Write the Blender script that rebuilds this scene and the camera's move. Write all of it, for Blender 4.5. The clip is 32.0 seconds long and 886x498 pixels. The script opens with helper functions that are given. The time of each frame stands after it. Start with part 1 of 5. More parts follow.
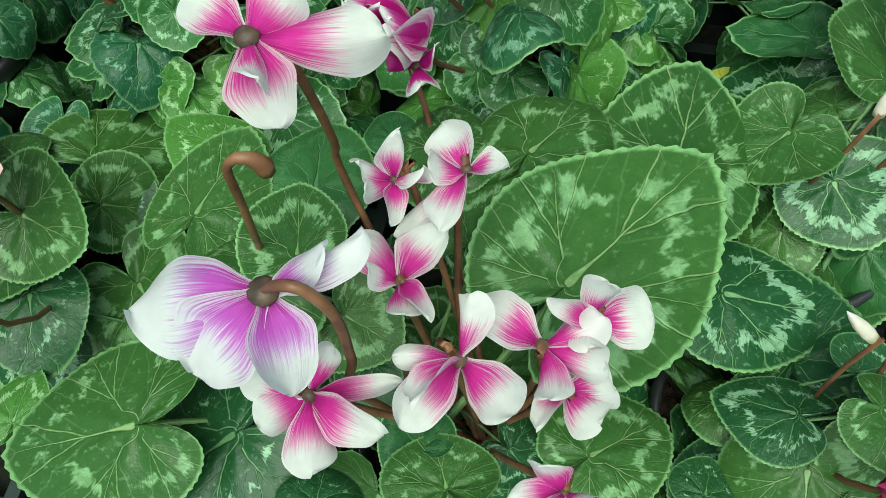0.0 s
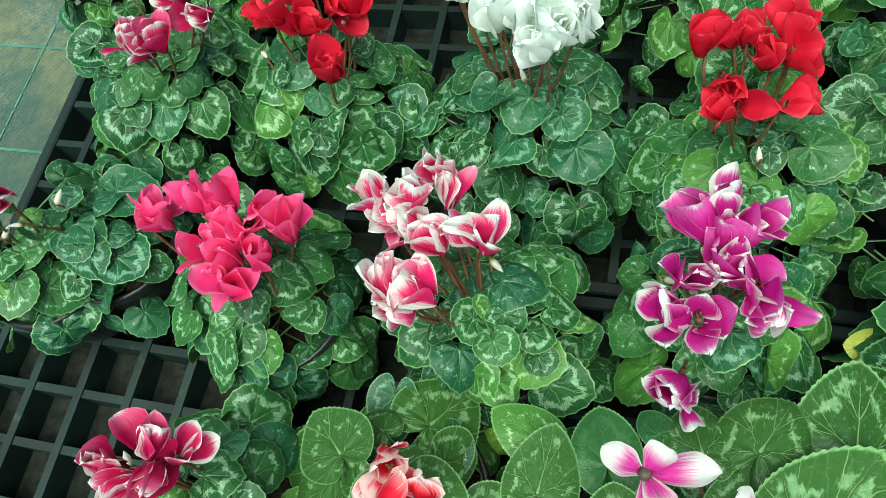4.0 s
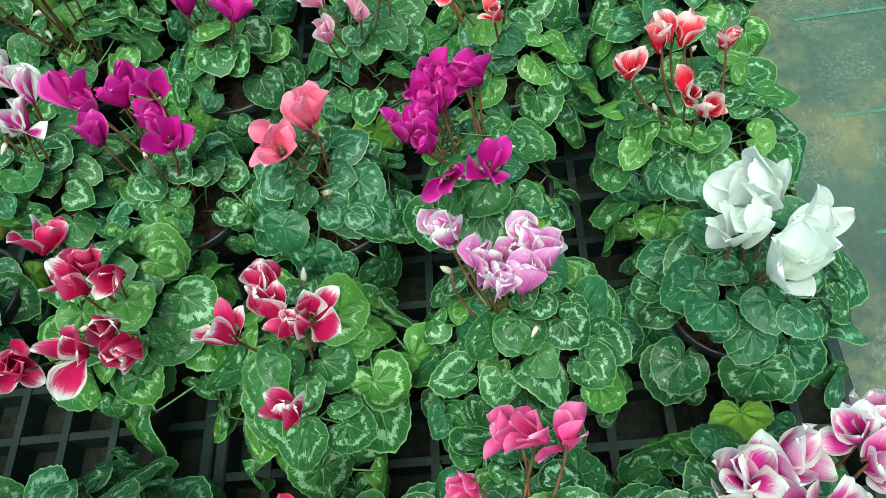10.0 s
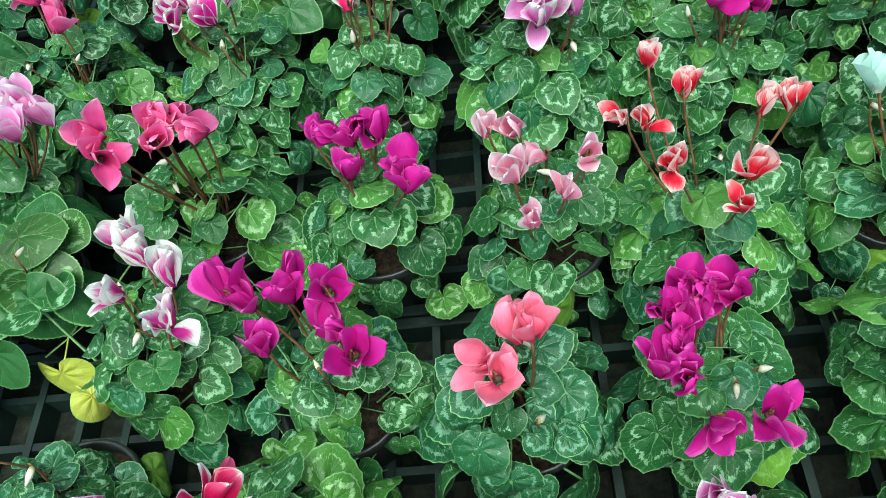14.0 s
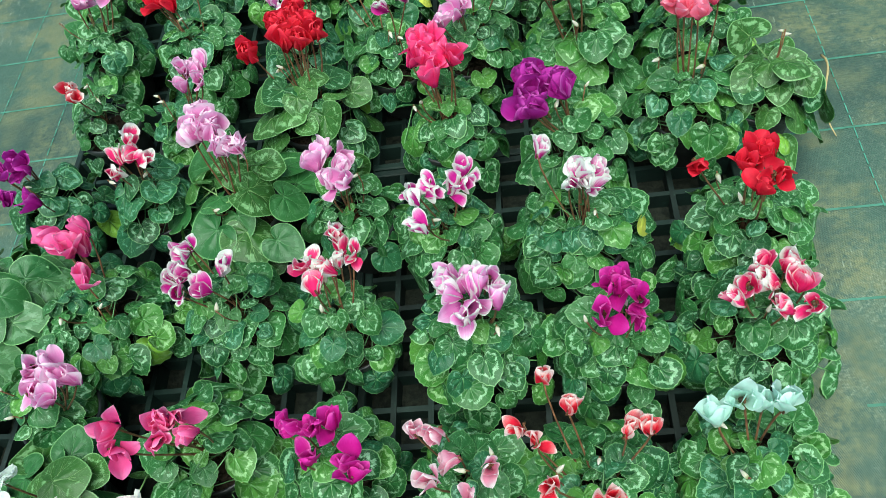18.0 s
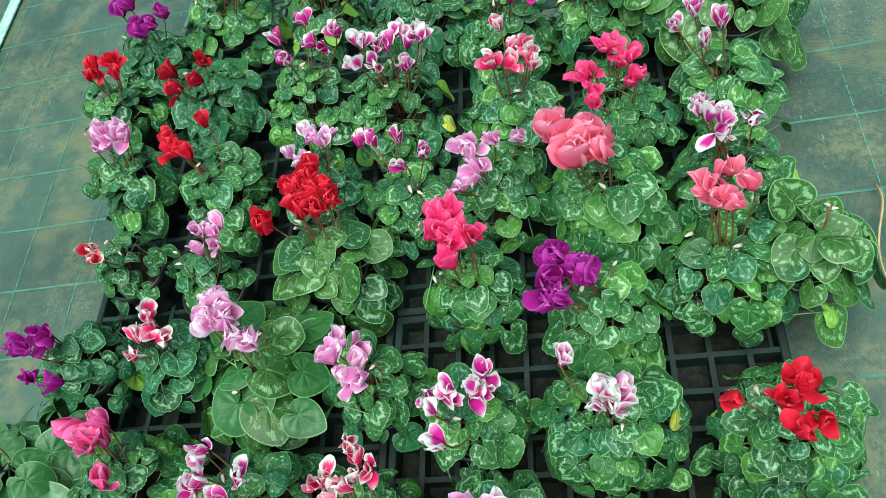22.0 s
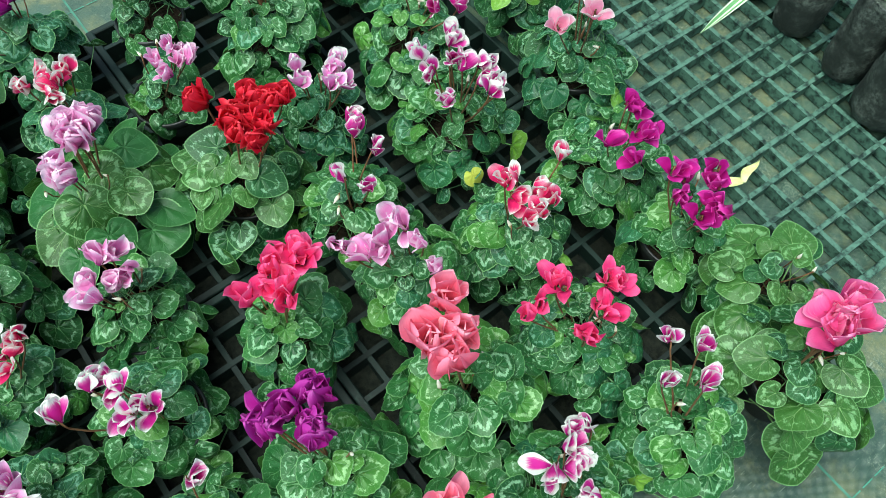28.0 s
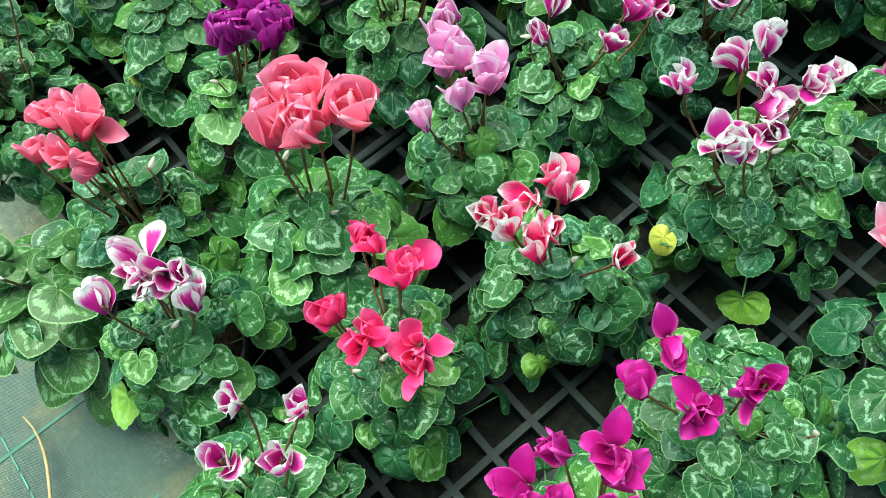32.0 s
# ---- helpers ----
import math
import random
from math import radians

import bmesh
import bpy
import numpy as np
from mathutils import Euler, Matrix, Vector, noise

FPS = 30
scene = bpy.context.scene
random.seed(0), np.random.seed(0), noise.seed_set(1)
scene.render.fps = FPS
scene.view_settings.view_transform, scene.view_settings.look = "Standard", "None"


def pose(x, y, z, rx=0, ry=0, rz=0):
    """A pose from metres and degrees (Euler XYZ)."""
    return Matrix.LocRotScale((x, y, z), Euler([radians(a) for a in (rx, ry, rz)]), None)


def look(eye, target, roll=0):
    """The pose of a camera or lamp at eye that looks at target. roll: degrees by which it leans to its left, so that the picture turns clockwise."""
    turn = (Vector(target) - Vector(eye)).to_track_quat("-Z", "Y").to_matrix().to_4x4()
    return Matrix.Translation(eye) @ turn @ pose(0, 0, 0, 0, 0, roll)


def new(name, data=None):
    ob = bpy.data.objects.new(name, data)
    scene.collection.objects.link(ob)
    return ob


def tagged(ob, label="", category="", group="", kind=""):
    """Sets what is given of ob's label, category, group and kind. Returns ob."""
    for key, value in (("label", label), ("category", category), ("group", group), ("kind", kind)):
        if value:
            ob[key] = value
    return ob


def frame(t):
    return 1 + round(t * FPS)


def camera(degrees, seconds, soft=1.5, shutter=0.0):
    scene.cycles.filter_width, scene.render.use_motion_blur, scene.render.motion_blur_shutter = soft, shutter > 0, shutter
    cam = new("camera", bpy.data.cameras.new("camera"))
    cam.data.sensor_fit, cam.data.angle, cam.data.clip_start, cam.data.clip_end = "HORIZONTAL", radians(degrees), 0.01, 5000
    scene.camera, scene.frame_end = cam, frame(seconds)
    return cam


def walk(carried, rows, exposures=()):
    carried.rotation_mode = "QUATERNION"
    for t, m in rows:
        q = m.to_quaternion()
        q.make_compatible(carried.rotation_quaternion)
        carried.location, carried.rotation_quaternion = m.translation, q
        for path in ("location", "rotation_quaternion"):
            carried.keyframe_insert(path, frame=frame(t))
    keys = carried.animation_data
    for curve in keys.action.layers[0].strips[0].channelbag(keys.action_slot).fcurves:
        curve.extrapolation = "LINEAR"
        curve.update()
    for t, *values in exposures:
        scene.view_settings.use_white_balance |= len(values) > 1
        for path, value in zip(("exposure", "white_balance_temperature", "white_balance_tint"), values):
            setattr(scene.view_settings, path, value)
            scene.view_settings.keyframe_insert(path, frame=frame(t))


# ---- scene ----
cam = camera(60.9, 32.0, soft=0.5)
PATH = [
    (0, (0.031, 0.023, 0.523), (-0.078, 0.799, -1.317), -8.5),
    (0.5, (0.03, 0.016, 0.529), (-0.136, 0.831, -1.291), -11.5),
    (1, (0.012, 0.03, 0.55), (-0.183, 0.879, -1.25), -13.0),
    (1.5, (-0.016, 0.04, 0.578), (-0.233, 0.894, -1.217), -15.0),
    (2, (-0.032, 0.049, 0.612), (-0.276, 0.868, -1.197), -18.0),
    (2.5, (-0.044, 0.068, 0.657), (-0.309, 0.857, -1.162), -20.5),
    (3, (-0.056, 0.08, 0.703), (-0.321, 0.874, -1.113), -20.7),
    (3.5, (-0.069, 0.084, 0.737), (-0.339, 0.908, -1.065), -20.7),
    (5.5, (-0.031, 0.149, 0.821), (-0.349, 1.045, -0.938), -25.7),
    (6, (0.009, 0.143, 0.825), (-0.239, 1.079, -0.925), -23.3),
    (6.5, (0.056, 0.14, 0.825), (-0.123, 1.095, -0.924), -21.7),
    (7, (0.117, 0.148, 0.812), (-0.01, 1.123, -0.929), -20.2),
    (7.5, (0.173, 0.175, 0.79), (0.075, 1.157, -0.949), -18.9),
    (8, (0.207, 0.21, 0.779), (0.143, 1.187, -0.965), -17.1),
    (8.5, (0.224, 0.242, 0.784), (0.19, 1.21, -0.966), -16.2),
    (9, (0.243, 0.272, 0.796), (0.228, 1.246, -0.951), -16.4),
    (9.5, (0.267, 0.306, 0.799), (0.252, 1.318, -0.926), -17.1),
    (10, (0.284, 0.342, 0.807), (0.271, 1.383, -0.901), -17.4),
    (10.5, (0.305, 0.376, 0.808), (0.293, 1.454, -0.877), -17.1),
    (11, (0.313, 0.42, 0.813), (0.293, 1.51, -0.864), -16.4),
    (11.5, (0.305, 0.458, 0.824), (0.264, 1.547, -0.853), -16.5),
    (12, (0.269, 0.468, 0.821), (0.22, 1.546, -0.863), -16.8),
    (12.5, (0.225, 0.489, 0.811), (0.194, 1.556, -0.881), -16.4),
    (13, (0.178, 0.51, 0.803), (0.17, 1.591, -0.879), -15.8),
    (13.5, (0.147, 0.533, 0.816), (0.16, 1.645, -0.847), -15.2),
    (14, (0.153, 0.577, 0.811), (0.148, 1.707, -0.839), -16.4),
    (14.5, (0.173, 0.639, 0.83), (0.127, 1.775, -0.815), -18.9),
    (15, (0.187, 0.663, 0.869), (0.075, 1.807, -0.767), -22.1),
    (15.5, (0.202, 0.673, 0.922), (0.07, 1.848, -0.692), -22.5),
    (17.5, (0.313, 0.739, 1.063), (0.228, 1.892, -0.569), -18.8),
    (18, (0.342, 0.716, 1.13), (0.271, 1.844, -0.52), -18.7),
    (18.5, (0.353, 0.692, 1.19), (0.28, 1.822, -0.459), -19.7),
    (19, (0.348, 0.684, 1.216), (0.257, 1.837, -0.416), -21.1),
    (19.5, (0.336, 0.677, 1.239), (0.231, 1.85, -0.378), -22.4),
    (20, (0.332, 0.687, 1.246), (0.231, 1.877, -0.358), -23.0),
    (20.5, (0.364, 0.758, 1.245), (0.251, 1.947, -0.36), -23.5),
    (21, (0.405, 0.857, 1.247), (0.249, 2.03, -0.365), -23.9),
    (21.5, (0.439, 0.934, 1.247), (0.231, 2.068, -0.387), -25.1),
    (22, (0.473, 0.993, 1.245), (0.253, 2.091, -0.412), -26.3),
    (22.5, (0.493, 1.053, 1.24), (0.303, 2.124, -0.438), -26.8),
    (23, (0.497, 1.139, 1.236), (0.348, 2.203, -0.451), -25.7),
    (23.5, (0.479, 1.22, 1.231), (0.367, 2.293, -0.452), -23.3),
    (24, (0.476, 1.27, 1.239), (0.387, 2.365, -0.432), -20.6),
    (24.5, (0.494, 1.308, 1.241), (0.4, 2.414, -0.422), -19.4),
    (26.5, (0.633, 1.406, 1.26), (0.328, 2.408, -0.444), -14.5),
    (27, (0.648, 1.35, 1.251), (0.273, 2.331, -0.451), -9.3),
    (27.5, (0.685, 1.362, 1.225), (0.222, 2.24, -0.511), -2.4),
    (28, (0.784, 1.443, 1.213), (0.223, 2.155, -0.57), 2.1),
    (28.5, (0.839, 1.5, 1.213), (0.209, 2.045, -0.605), 1.6),
    (29, (0.875, 1.551, 1.174), (0.195, 1.992, -0.655), -1.7),
    (29.5, (0.851, 1.6, 1.123), (0.126, 1.997, -0.698), -2.6),
    (30, (0.883, 1.716, 1.108), (0.093, 2.012, -0.706), -4.4),
    (30.5, (0.936, 1.822, 1.111), (0.116, 1.95, -0.708), -8.2),
    (31, (0.876, 1.944, 1.075), (0.089, 1.878, -0.762), -11.9),
    (31.5, (0.838, 2.026, 1.046), (0.108, 1.69, -0.785), -14.1),
    (32, (0.813, 2.121, 0.92), (0.224, 1.442, -0.866), -12.0),
]
EXPOSURES = [(0.0, 0.50, 6280.0, -2.0), (2.0, 0.70, 6270.0, -2.0), (3.5, 0.76, 6250.0, -2.0), (6.0, 0.74, 6220.0, -2.0), (9.0, 0.76, 6150.0, -2.0), (13.5, 0.88, 6000.0, -2.0), (17.5, 0.80, 6030.0, -2.0), (22.5, 0.82, 6000.0, -2.0), (28.0, 0.84, 5980.0, -2.0), (30.5, 1.04, 6050.0, -1.8), (32.0, 1.26, 6230.0, -1.5)]
walk(cam, [(t, look(eye, target, roll)) for t, eye, target, roll in PATH], EXPOSURES)

# ---- light ----
world = bpy.data.worlds.new("sky")
scene.world = world
world.use_nodes = True
wn = world.node_tree
sky = wn.nodes.new("ShaderNodeTexSky")
sky.sky_type, sky.sun_disc = "NISHITA", False
sky.sun_elevation, sky.sun_rotation = radians(70), radians(-168)
sky.dust_density, sky.air_density = 3.0, 1.0
wn.nodes["Background"].inputs["Strength"].default_value = 0.085
wn.links.new(sky.outputs[0], wn.nodes["Background"].inputs["Color"])
sun_data = bpy.data.lights.new("sun", "SUN")
sun_data.energy, sun_data.angle, sun_data.color = 3.6, radians(56), (1.0, 0.97, 0.9)
sun = new("sun", sun_data)
sun.matrix_world = look((0.4 - 0.6, 1.2 - 2.8, 8.0), (0.4, 1.2, 0))


# ---- materials ----
def nodes_of(name, rough=0.5, spec=0.4):
    mat = bpy.data.materials.new(name)
    mat.use_nodes = True
    tree = mat.node_tree
    bsdf = tree.nodes["Principled BSDF"]
    bsdf.inputs["Roughness"].default_value = rough
    bsdf.inputs["Specular IOR Level"].default_value = spec
    return mat, tree, bsdf


def put(tree, socket, value):
    if isinstance(value, bpy.types.NodeSocket):
        tree.links.new(value, socket)
    else:
        socket.default_value = value


def calc(tree, op, a, b=0.0, c=0.0, clamp=False):
    n = tree.nodes.new("ShaderNodeMath")
    n.operation, n.use_clamp = op, clamp
    for i, v in enumerate((a, b, c)):
        put(tree, n.inputs[i], v)
    return n.outputs[0]


def ramp01(tree, v, lo, hi):
    n = tree.nodes.new("ShaderNodeMapRange")
    n.interpolation_type = "SMOOTHSTEP"
    put(tree, n.inputs["Value"], v)
    n.inputs["From Min"].default_value, n.inputs["From Max"].default_value = lo, hi
    return n.outputs[0]


def blend(tree, f, a, b, mode="MIX"):
    n = tree.nodes.new("ShaderNodeMix")
    n.data_type, n.blend_type = "RGBA", mode
    put(tree, n.inputs[0], f)
    for i, v in ((6, a), (7, b)):
        put(tree, n.inputs[i], (*v, 1) if isinstance(v, tuple) else v)
    return n.outputs[2]


def cloud(tree, vec, scale, detail=3.0, rough=0.55):
    n = tree.nodes.new("ShaderNodeTexNoise")
    n.inputs["Scale"].default_value, n.inputs["Detail"].default_value = scale, detail
    n.inputs["Roughness"].default_value = rough
    if vec is not None:
        tree.links.new(vec, n.inputs["Vector"])
    return n.outputs["Fac"]


def bump(tree, bsdf, height, strength, dist):
    n = tree.nodes.new("ShaderNodeBump")
    n.inputs["Strength"].default_value, n.inputs["Distance"].default_value = strength, dist
    tree.links.new(height, n.inputs["Height"])
    tree.links.new(n.outputs[0], bsdf.inputs["Normal"])


def shifted(tree, amount=40.0):
    """Object coordinates, moved for each object by its random number."""
    co = tree.nodes.new("ShaderNodeTexCoord").outputs["Object"]
    rnd = tree.nodes.new("ShaderNodeObjectInfo").outputs["Random"]
    n = tree.nodes.new("ShaderNodeVectorMath")
    n.operation = "ADD"
    tree.links.new(co, n.inputs[0])
    k = calc(tree, "MULTIPLY", rnd, amount)
    m = tree.nodes.new("ShaderNodeCombineXYZ")
    for i in range(3):
        tree.links.new(k, m.inputs[i])
    tree.links.new(m.outputs[0], n.inputs[1])
    return n.outputs[0], rnd


def leaf_cell(tree):
    """Coordinates on the leaf blade and a random number for each leaf, for single leaves and for joined ones."""
    cell = tree.nodes.new("ShaderNodeAttribute")
    cell.attribute_name = "cell"
    seed = tree.nodes.new("ShaderNodeAttribute")
    seed.attribute_name = "seed"
    rnd = calc(tree, "FRACT", calc(tree, "ADD", tree.nodes.new("ShaderNodeObjectInfo").outputs["Random"], seed.outputs["Fac"]))
    k = calc(tree, "MULTIPLY", rnd, 40.0)
    m = tree.nodes.new("ShaderNodeCombineXYZ")
    for i in range(3):
        tree.links.new(k, m.inputs[i])
    n = tree.nodes.new("ShaderNodeVectorMath")
    n.operation = "ADD"
    tree.links.new(cell.outputs["Vector"], n.inputs[0])
    tree.links.new(m.outputs[0], n.inputs[1])
    return n.outputs[0], rnd


def leaf_material(name, dark, mid, silver, band=0.62, width=0.14, amount=1.0, vein=(0.24, 0.48, 0.20), patchy=0.73, between=False):
    """Cyclamen leaf: thin pale palmate veins, a blotchy silvery zone inside a dark margin, a dark middle."""
    mat, tree, bsdf = nodes_of(name, 0.4, 0.27)
    uv = tree.nodes.new("ShaderNodeUVMap")
    sep = tree.nodes.new("ShaderNodeSeparateXYZ")
    tree.links.new(uv.outputs[0], sep.inputs[0])
    turn = calc(tree, "MULTIPLY", calc(tree, "SUBTRACT", sep.outputs[0], 0.5), 2 * math.pi)
    r = sep.outputs[1]
    vec, rnd = leaf_cell(tree)
    other = calc(tree, "FRACT", calc(tree, "MULTIPLY", rnd, 37.7))
    big, fine = cloud(tree, vec, 2.2, 2.0), cloud(tree, vec, 9.0, 4.0, 0.65)
    wob = calc(tree, "MULTIPLY", calc(tree, "SUBTRACT", cloud(tree, vec, 4.0, 2.0), 0.5), 0.16 if between else 0.30)
    bent = calc(tree, "ADD", turn, wob)
    apart = 0.52 if between else 0.42
    off = calc(tree, "PINGPONG", bent, apart)
    side = calc(tree, "MULTIPLY", off, r)
    thick = calc(tree, "MULTIPLY_ADD", r, -0.011, 0.015) if between else calc(tree, "MULTIPLY_ADD", r, -0.013, 0.018)
    main = calc(tree, "SUBTRACT", 1.0, ramp01(tree, calc(tree, "DIVIDE", side, thick), 0.35, 1.0))
    main = calc(tree, "MULTIPLY", main, calc(tree, "SUBTRACT", 1.0, calc(tree, "MULTIPLY", ramp01(tree, r, 0.55, 0.95), 0.5)))
    reach = calc(tree, "MAXIMUM", calc(tree, "SUBTRACT", r, 0.34 if between else 0.46), 0.0)
    fork = calc(tree, "ABSOLUTE", calc(tree, "SUBTRACT", side, calc(tree, "MULTIPLY", reach, 0.42)))
    fork = calc(tree, "SUBTRACT", 1.0, ramp01(tree, fork, 0.004, 0.011))
    fork = calc(tree, "MULTIPLY", fork, ramp01(tree, reach, 0.0, 0.05))
    rib = calc(tree, "PINGPONG", calc(tree, "SUBTRACT", calc(tree, "MULTIPLY_ADD", r, 3.4, calc(tree, "MULTIPLY", wob, 3.0)), calc(tree, "MULTIPLY", side, 5.0)), 0.5)
    sub = calc(tree, "MULTIPLY", calc(tree, "SUBTRACT", 1.0, ramp01(tree, rib, 0.02, 0.06)), ramp01(tree, r, 0.2, 0.45))
    veins = calc(tree, "MAXIMUM", calc(tree, "MAXIMUM", main, calc(tree, "MULTIPLY", fork, 0.75 if between else 0.55)), calc(tree, "MULTIPLY", sub, 0.14 if between else 0.10))
    lump = cloud(tree, vec, 6.5 if between else 8.0, 3.0, 0.6)
    fan = tree.nodes.new("ShaderNodeCombineXYZ")
    put(tree, fan.inputs[0], calc(tree, "MULTIPLY", bent, 4.5))
    put(tree, fan.inputs[1], calc(tree, "MULTIPLY", r, 1.6))
    put(tree, fan.inputs[2], calc(tree, "MULTIPLY", rnd, 60.0))
    jag = calc(tree, "SUBTRACT", cloud(tree, fan.outputs[0], 2.6, 3.0, 0.65), 0.5)
    place = calc(tree, "MULTIPLY_ADD", calc(tree, "SUBTRACT", big, 0.5), 0.3, calc(tree, "SUBTRACT", r, band))
    place = calc(tree, "MULTIPLY_ADD", jag, 0.42, calc(tree, "MULTIPLY_ADD", calc(tree, "COSINE", calc(tree, "MULTIPLY", bent, math.pi / apart)), -0.06, place))
    away = calc(tree, "DIVIDE", calc(tree, "ABSOLUTE", place), width * 1.7)
    zone = calc(tree, "MULTIPLY_ADD", calc(tree, "SUBTRACT", 1.0, away), 0.38, calc(tree, "MULTIPLY", lump, 1.0))
    zone = calc(tree, "MULTIPLY_ADD", calc(tree, "SUBTRACT", other, 0.5), 0.24, zone)
    shine = ramp01(tree, zone, patchy, patchy + (0.16 if between else 0.10))
    shine = calc(tree, "MULTIPLY", shine, ramp01(tree, calc(tree, "MULTIPLY_ADD", calc(tree, "SUBTRACT", fine, 0.5), 0.14, side), 0.02, 0.07) if between else calc(tree, "MULTIPLY_ADD", ramp01(tree, side, 0.005, 0.04), 0.35, 0.65))
    shine = calc(tree, "MULTIPLY", shine, calc(tree, "MULTIPLY_ADD", fine, 0.9, 0.5), clamp=True)
    shine = calc(tree, "MULTIPLY", shine, amount, clamp=True)
    tone = calc(tree, "MULTIPLY_ADD", rnd, 0.65, calc(tree, "MULTIPLY", big, 0.35))
    green = blend(tree, tone, dark, mid)
    green = blend(tree, calc(tree, "MULTIPLY", ramp01(tree, r, 0.945, 0.985), calc(tree, "MULTIPLY_ADD", other, 0.5, 0.4)), green, (0.24, 0.48, 0.18))
    col = blend(tree, shine, green, silver)
    col = blend(tree, calc(tree, "MULTIPLY", veins, 0.6 if between else calc(tree, "MULTIPLY_ADD", other, 0.35, 0.48)), col, vein)
    speck = ramp01(tree, cloud(tree, vec, 26.0, 3.0), 0.58, 0.70)
    col = blend(tree, calc(tree, "MULTIPLY", speck, 0.24), col, silver)
    net = ramp01(tree, cloud(tree, vec, 17.0, 3.0, 0.7), 0.40, 0.62)
    col = blend(tree, calc(tree, "MULTIPLY", net, 0.3), col, dark)
    tree.links.new(col, bsdf.inputs["Base Color"])
    lift = calc(tree, "ADD", calc(tree, "MULTIPLY", veins, -0.7), calc(tree, "MULTIPLY", fine, 0.7))
    bump(tree, bsdf, lift, 0.8, 0.0016)
    tree.links.new(calc(tree, "MULTIPLY_ADD", fine, 0.2, 0.26), bsdf.inputs["Roughness"])
    trans = tree.nodes.new("ShaderNodeBsdfTranslucent")
    tree.links.new(blend(tree, 0.5, col, (0.16, 0.34, 0.03)), trans.inputs["Color"])
    mix = tree.nodes.new("ShaderNodeMixShader")
    mix.inputs[0].default_value = 0.12
    tree.links.new(bsdf.outputs[0], mix.inputs[1])
    tree.links.new(trans.outputs[0], mix.inputs[2])
    tree.links.new(mix.outputs[0], tree.nodes["Material Output"].inputs["Surface"])
    return mat


LEAF = {
    "marbled": leaf_material("leaf_marbled", (0.013, 0.074, 0.020), (0.040, 0.147, 0.031), (0.30, 0.54, 0.30), 0.64, 0.092, 0.85),
    "bluish": leaf_material("leaf_bluish", (0.011, 0.071, 0.029), (0.029, 0.126, 0.044), (0.23, 0.47, 0.30), 0.66, 0.09, 0.65),
    "fresh": leaf_material("leaf_fresh", (0.032, 0.134, 0.020), (0.084, 0.227, 0.034), (0.36, 0.60, 0.28), 0.68, 0.09, 0.75),
    "dark": leaf_material("leaf_dark", (0.009, 0.052, 0.017), (0.025, 0.101, 0.025), (0.27, 0.50, 0.29), 0.64, 0.095, 0.85),
    "broad": leaf_material("leaf_broad", (0.020, 0.074, 0.013), (0.050, 0.140, 0.026), (0.24, 0.46, 0.20), 0.68, 0.14, 0.75, (0.30, 0.50, 0.19), 0.74, True),
    "plain": leaf_material("leaf_plain", (0.018, 0.09, 0.025), (0.038, 0.132, 0.032), (0.12, 0.265, 0.12), 0.7, 0.09, 0.3, (0.12, 0.29, 0.11)),
    "sage": leaf_material("leaf_sage", (0.034, 0.11, 0.035), (0.07, 0.17, 0.06), (0.18, 0.33, 0.18), 0.6, 0.15, 0.5, (0.16, 0.32, 0.13)),
    "lime": leaf_material("leaf_lime", (0.12, 0.30, 0.03), (0.22, 0.42, 0.05), (0.34, 0.55, 0.2), 0.68, 0.1, 0.5),
    "yellow": leaf_material("leaf_yellow", (0.36, 0.44, 0.05), (0.50, 0.54, 0.09), (0.58, 0.6, 0.2), 0.6, 0.1, 0.3, (0.5, 0.52, 0.1)),
}


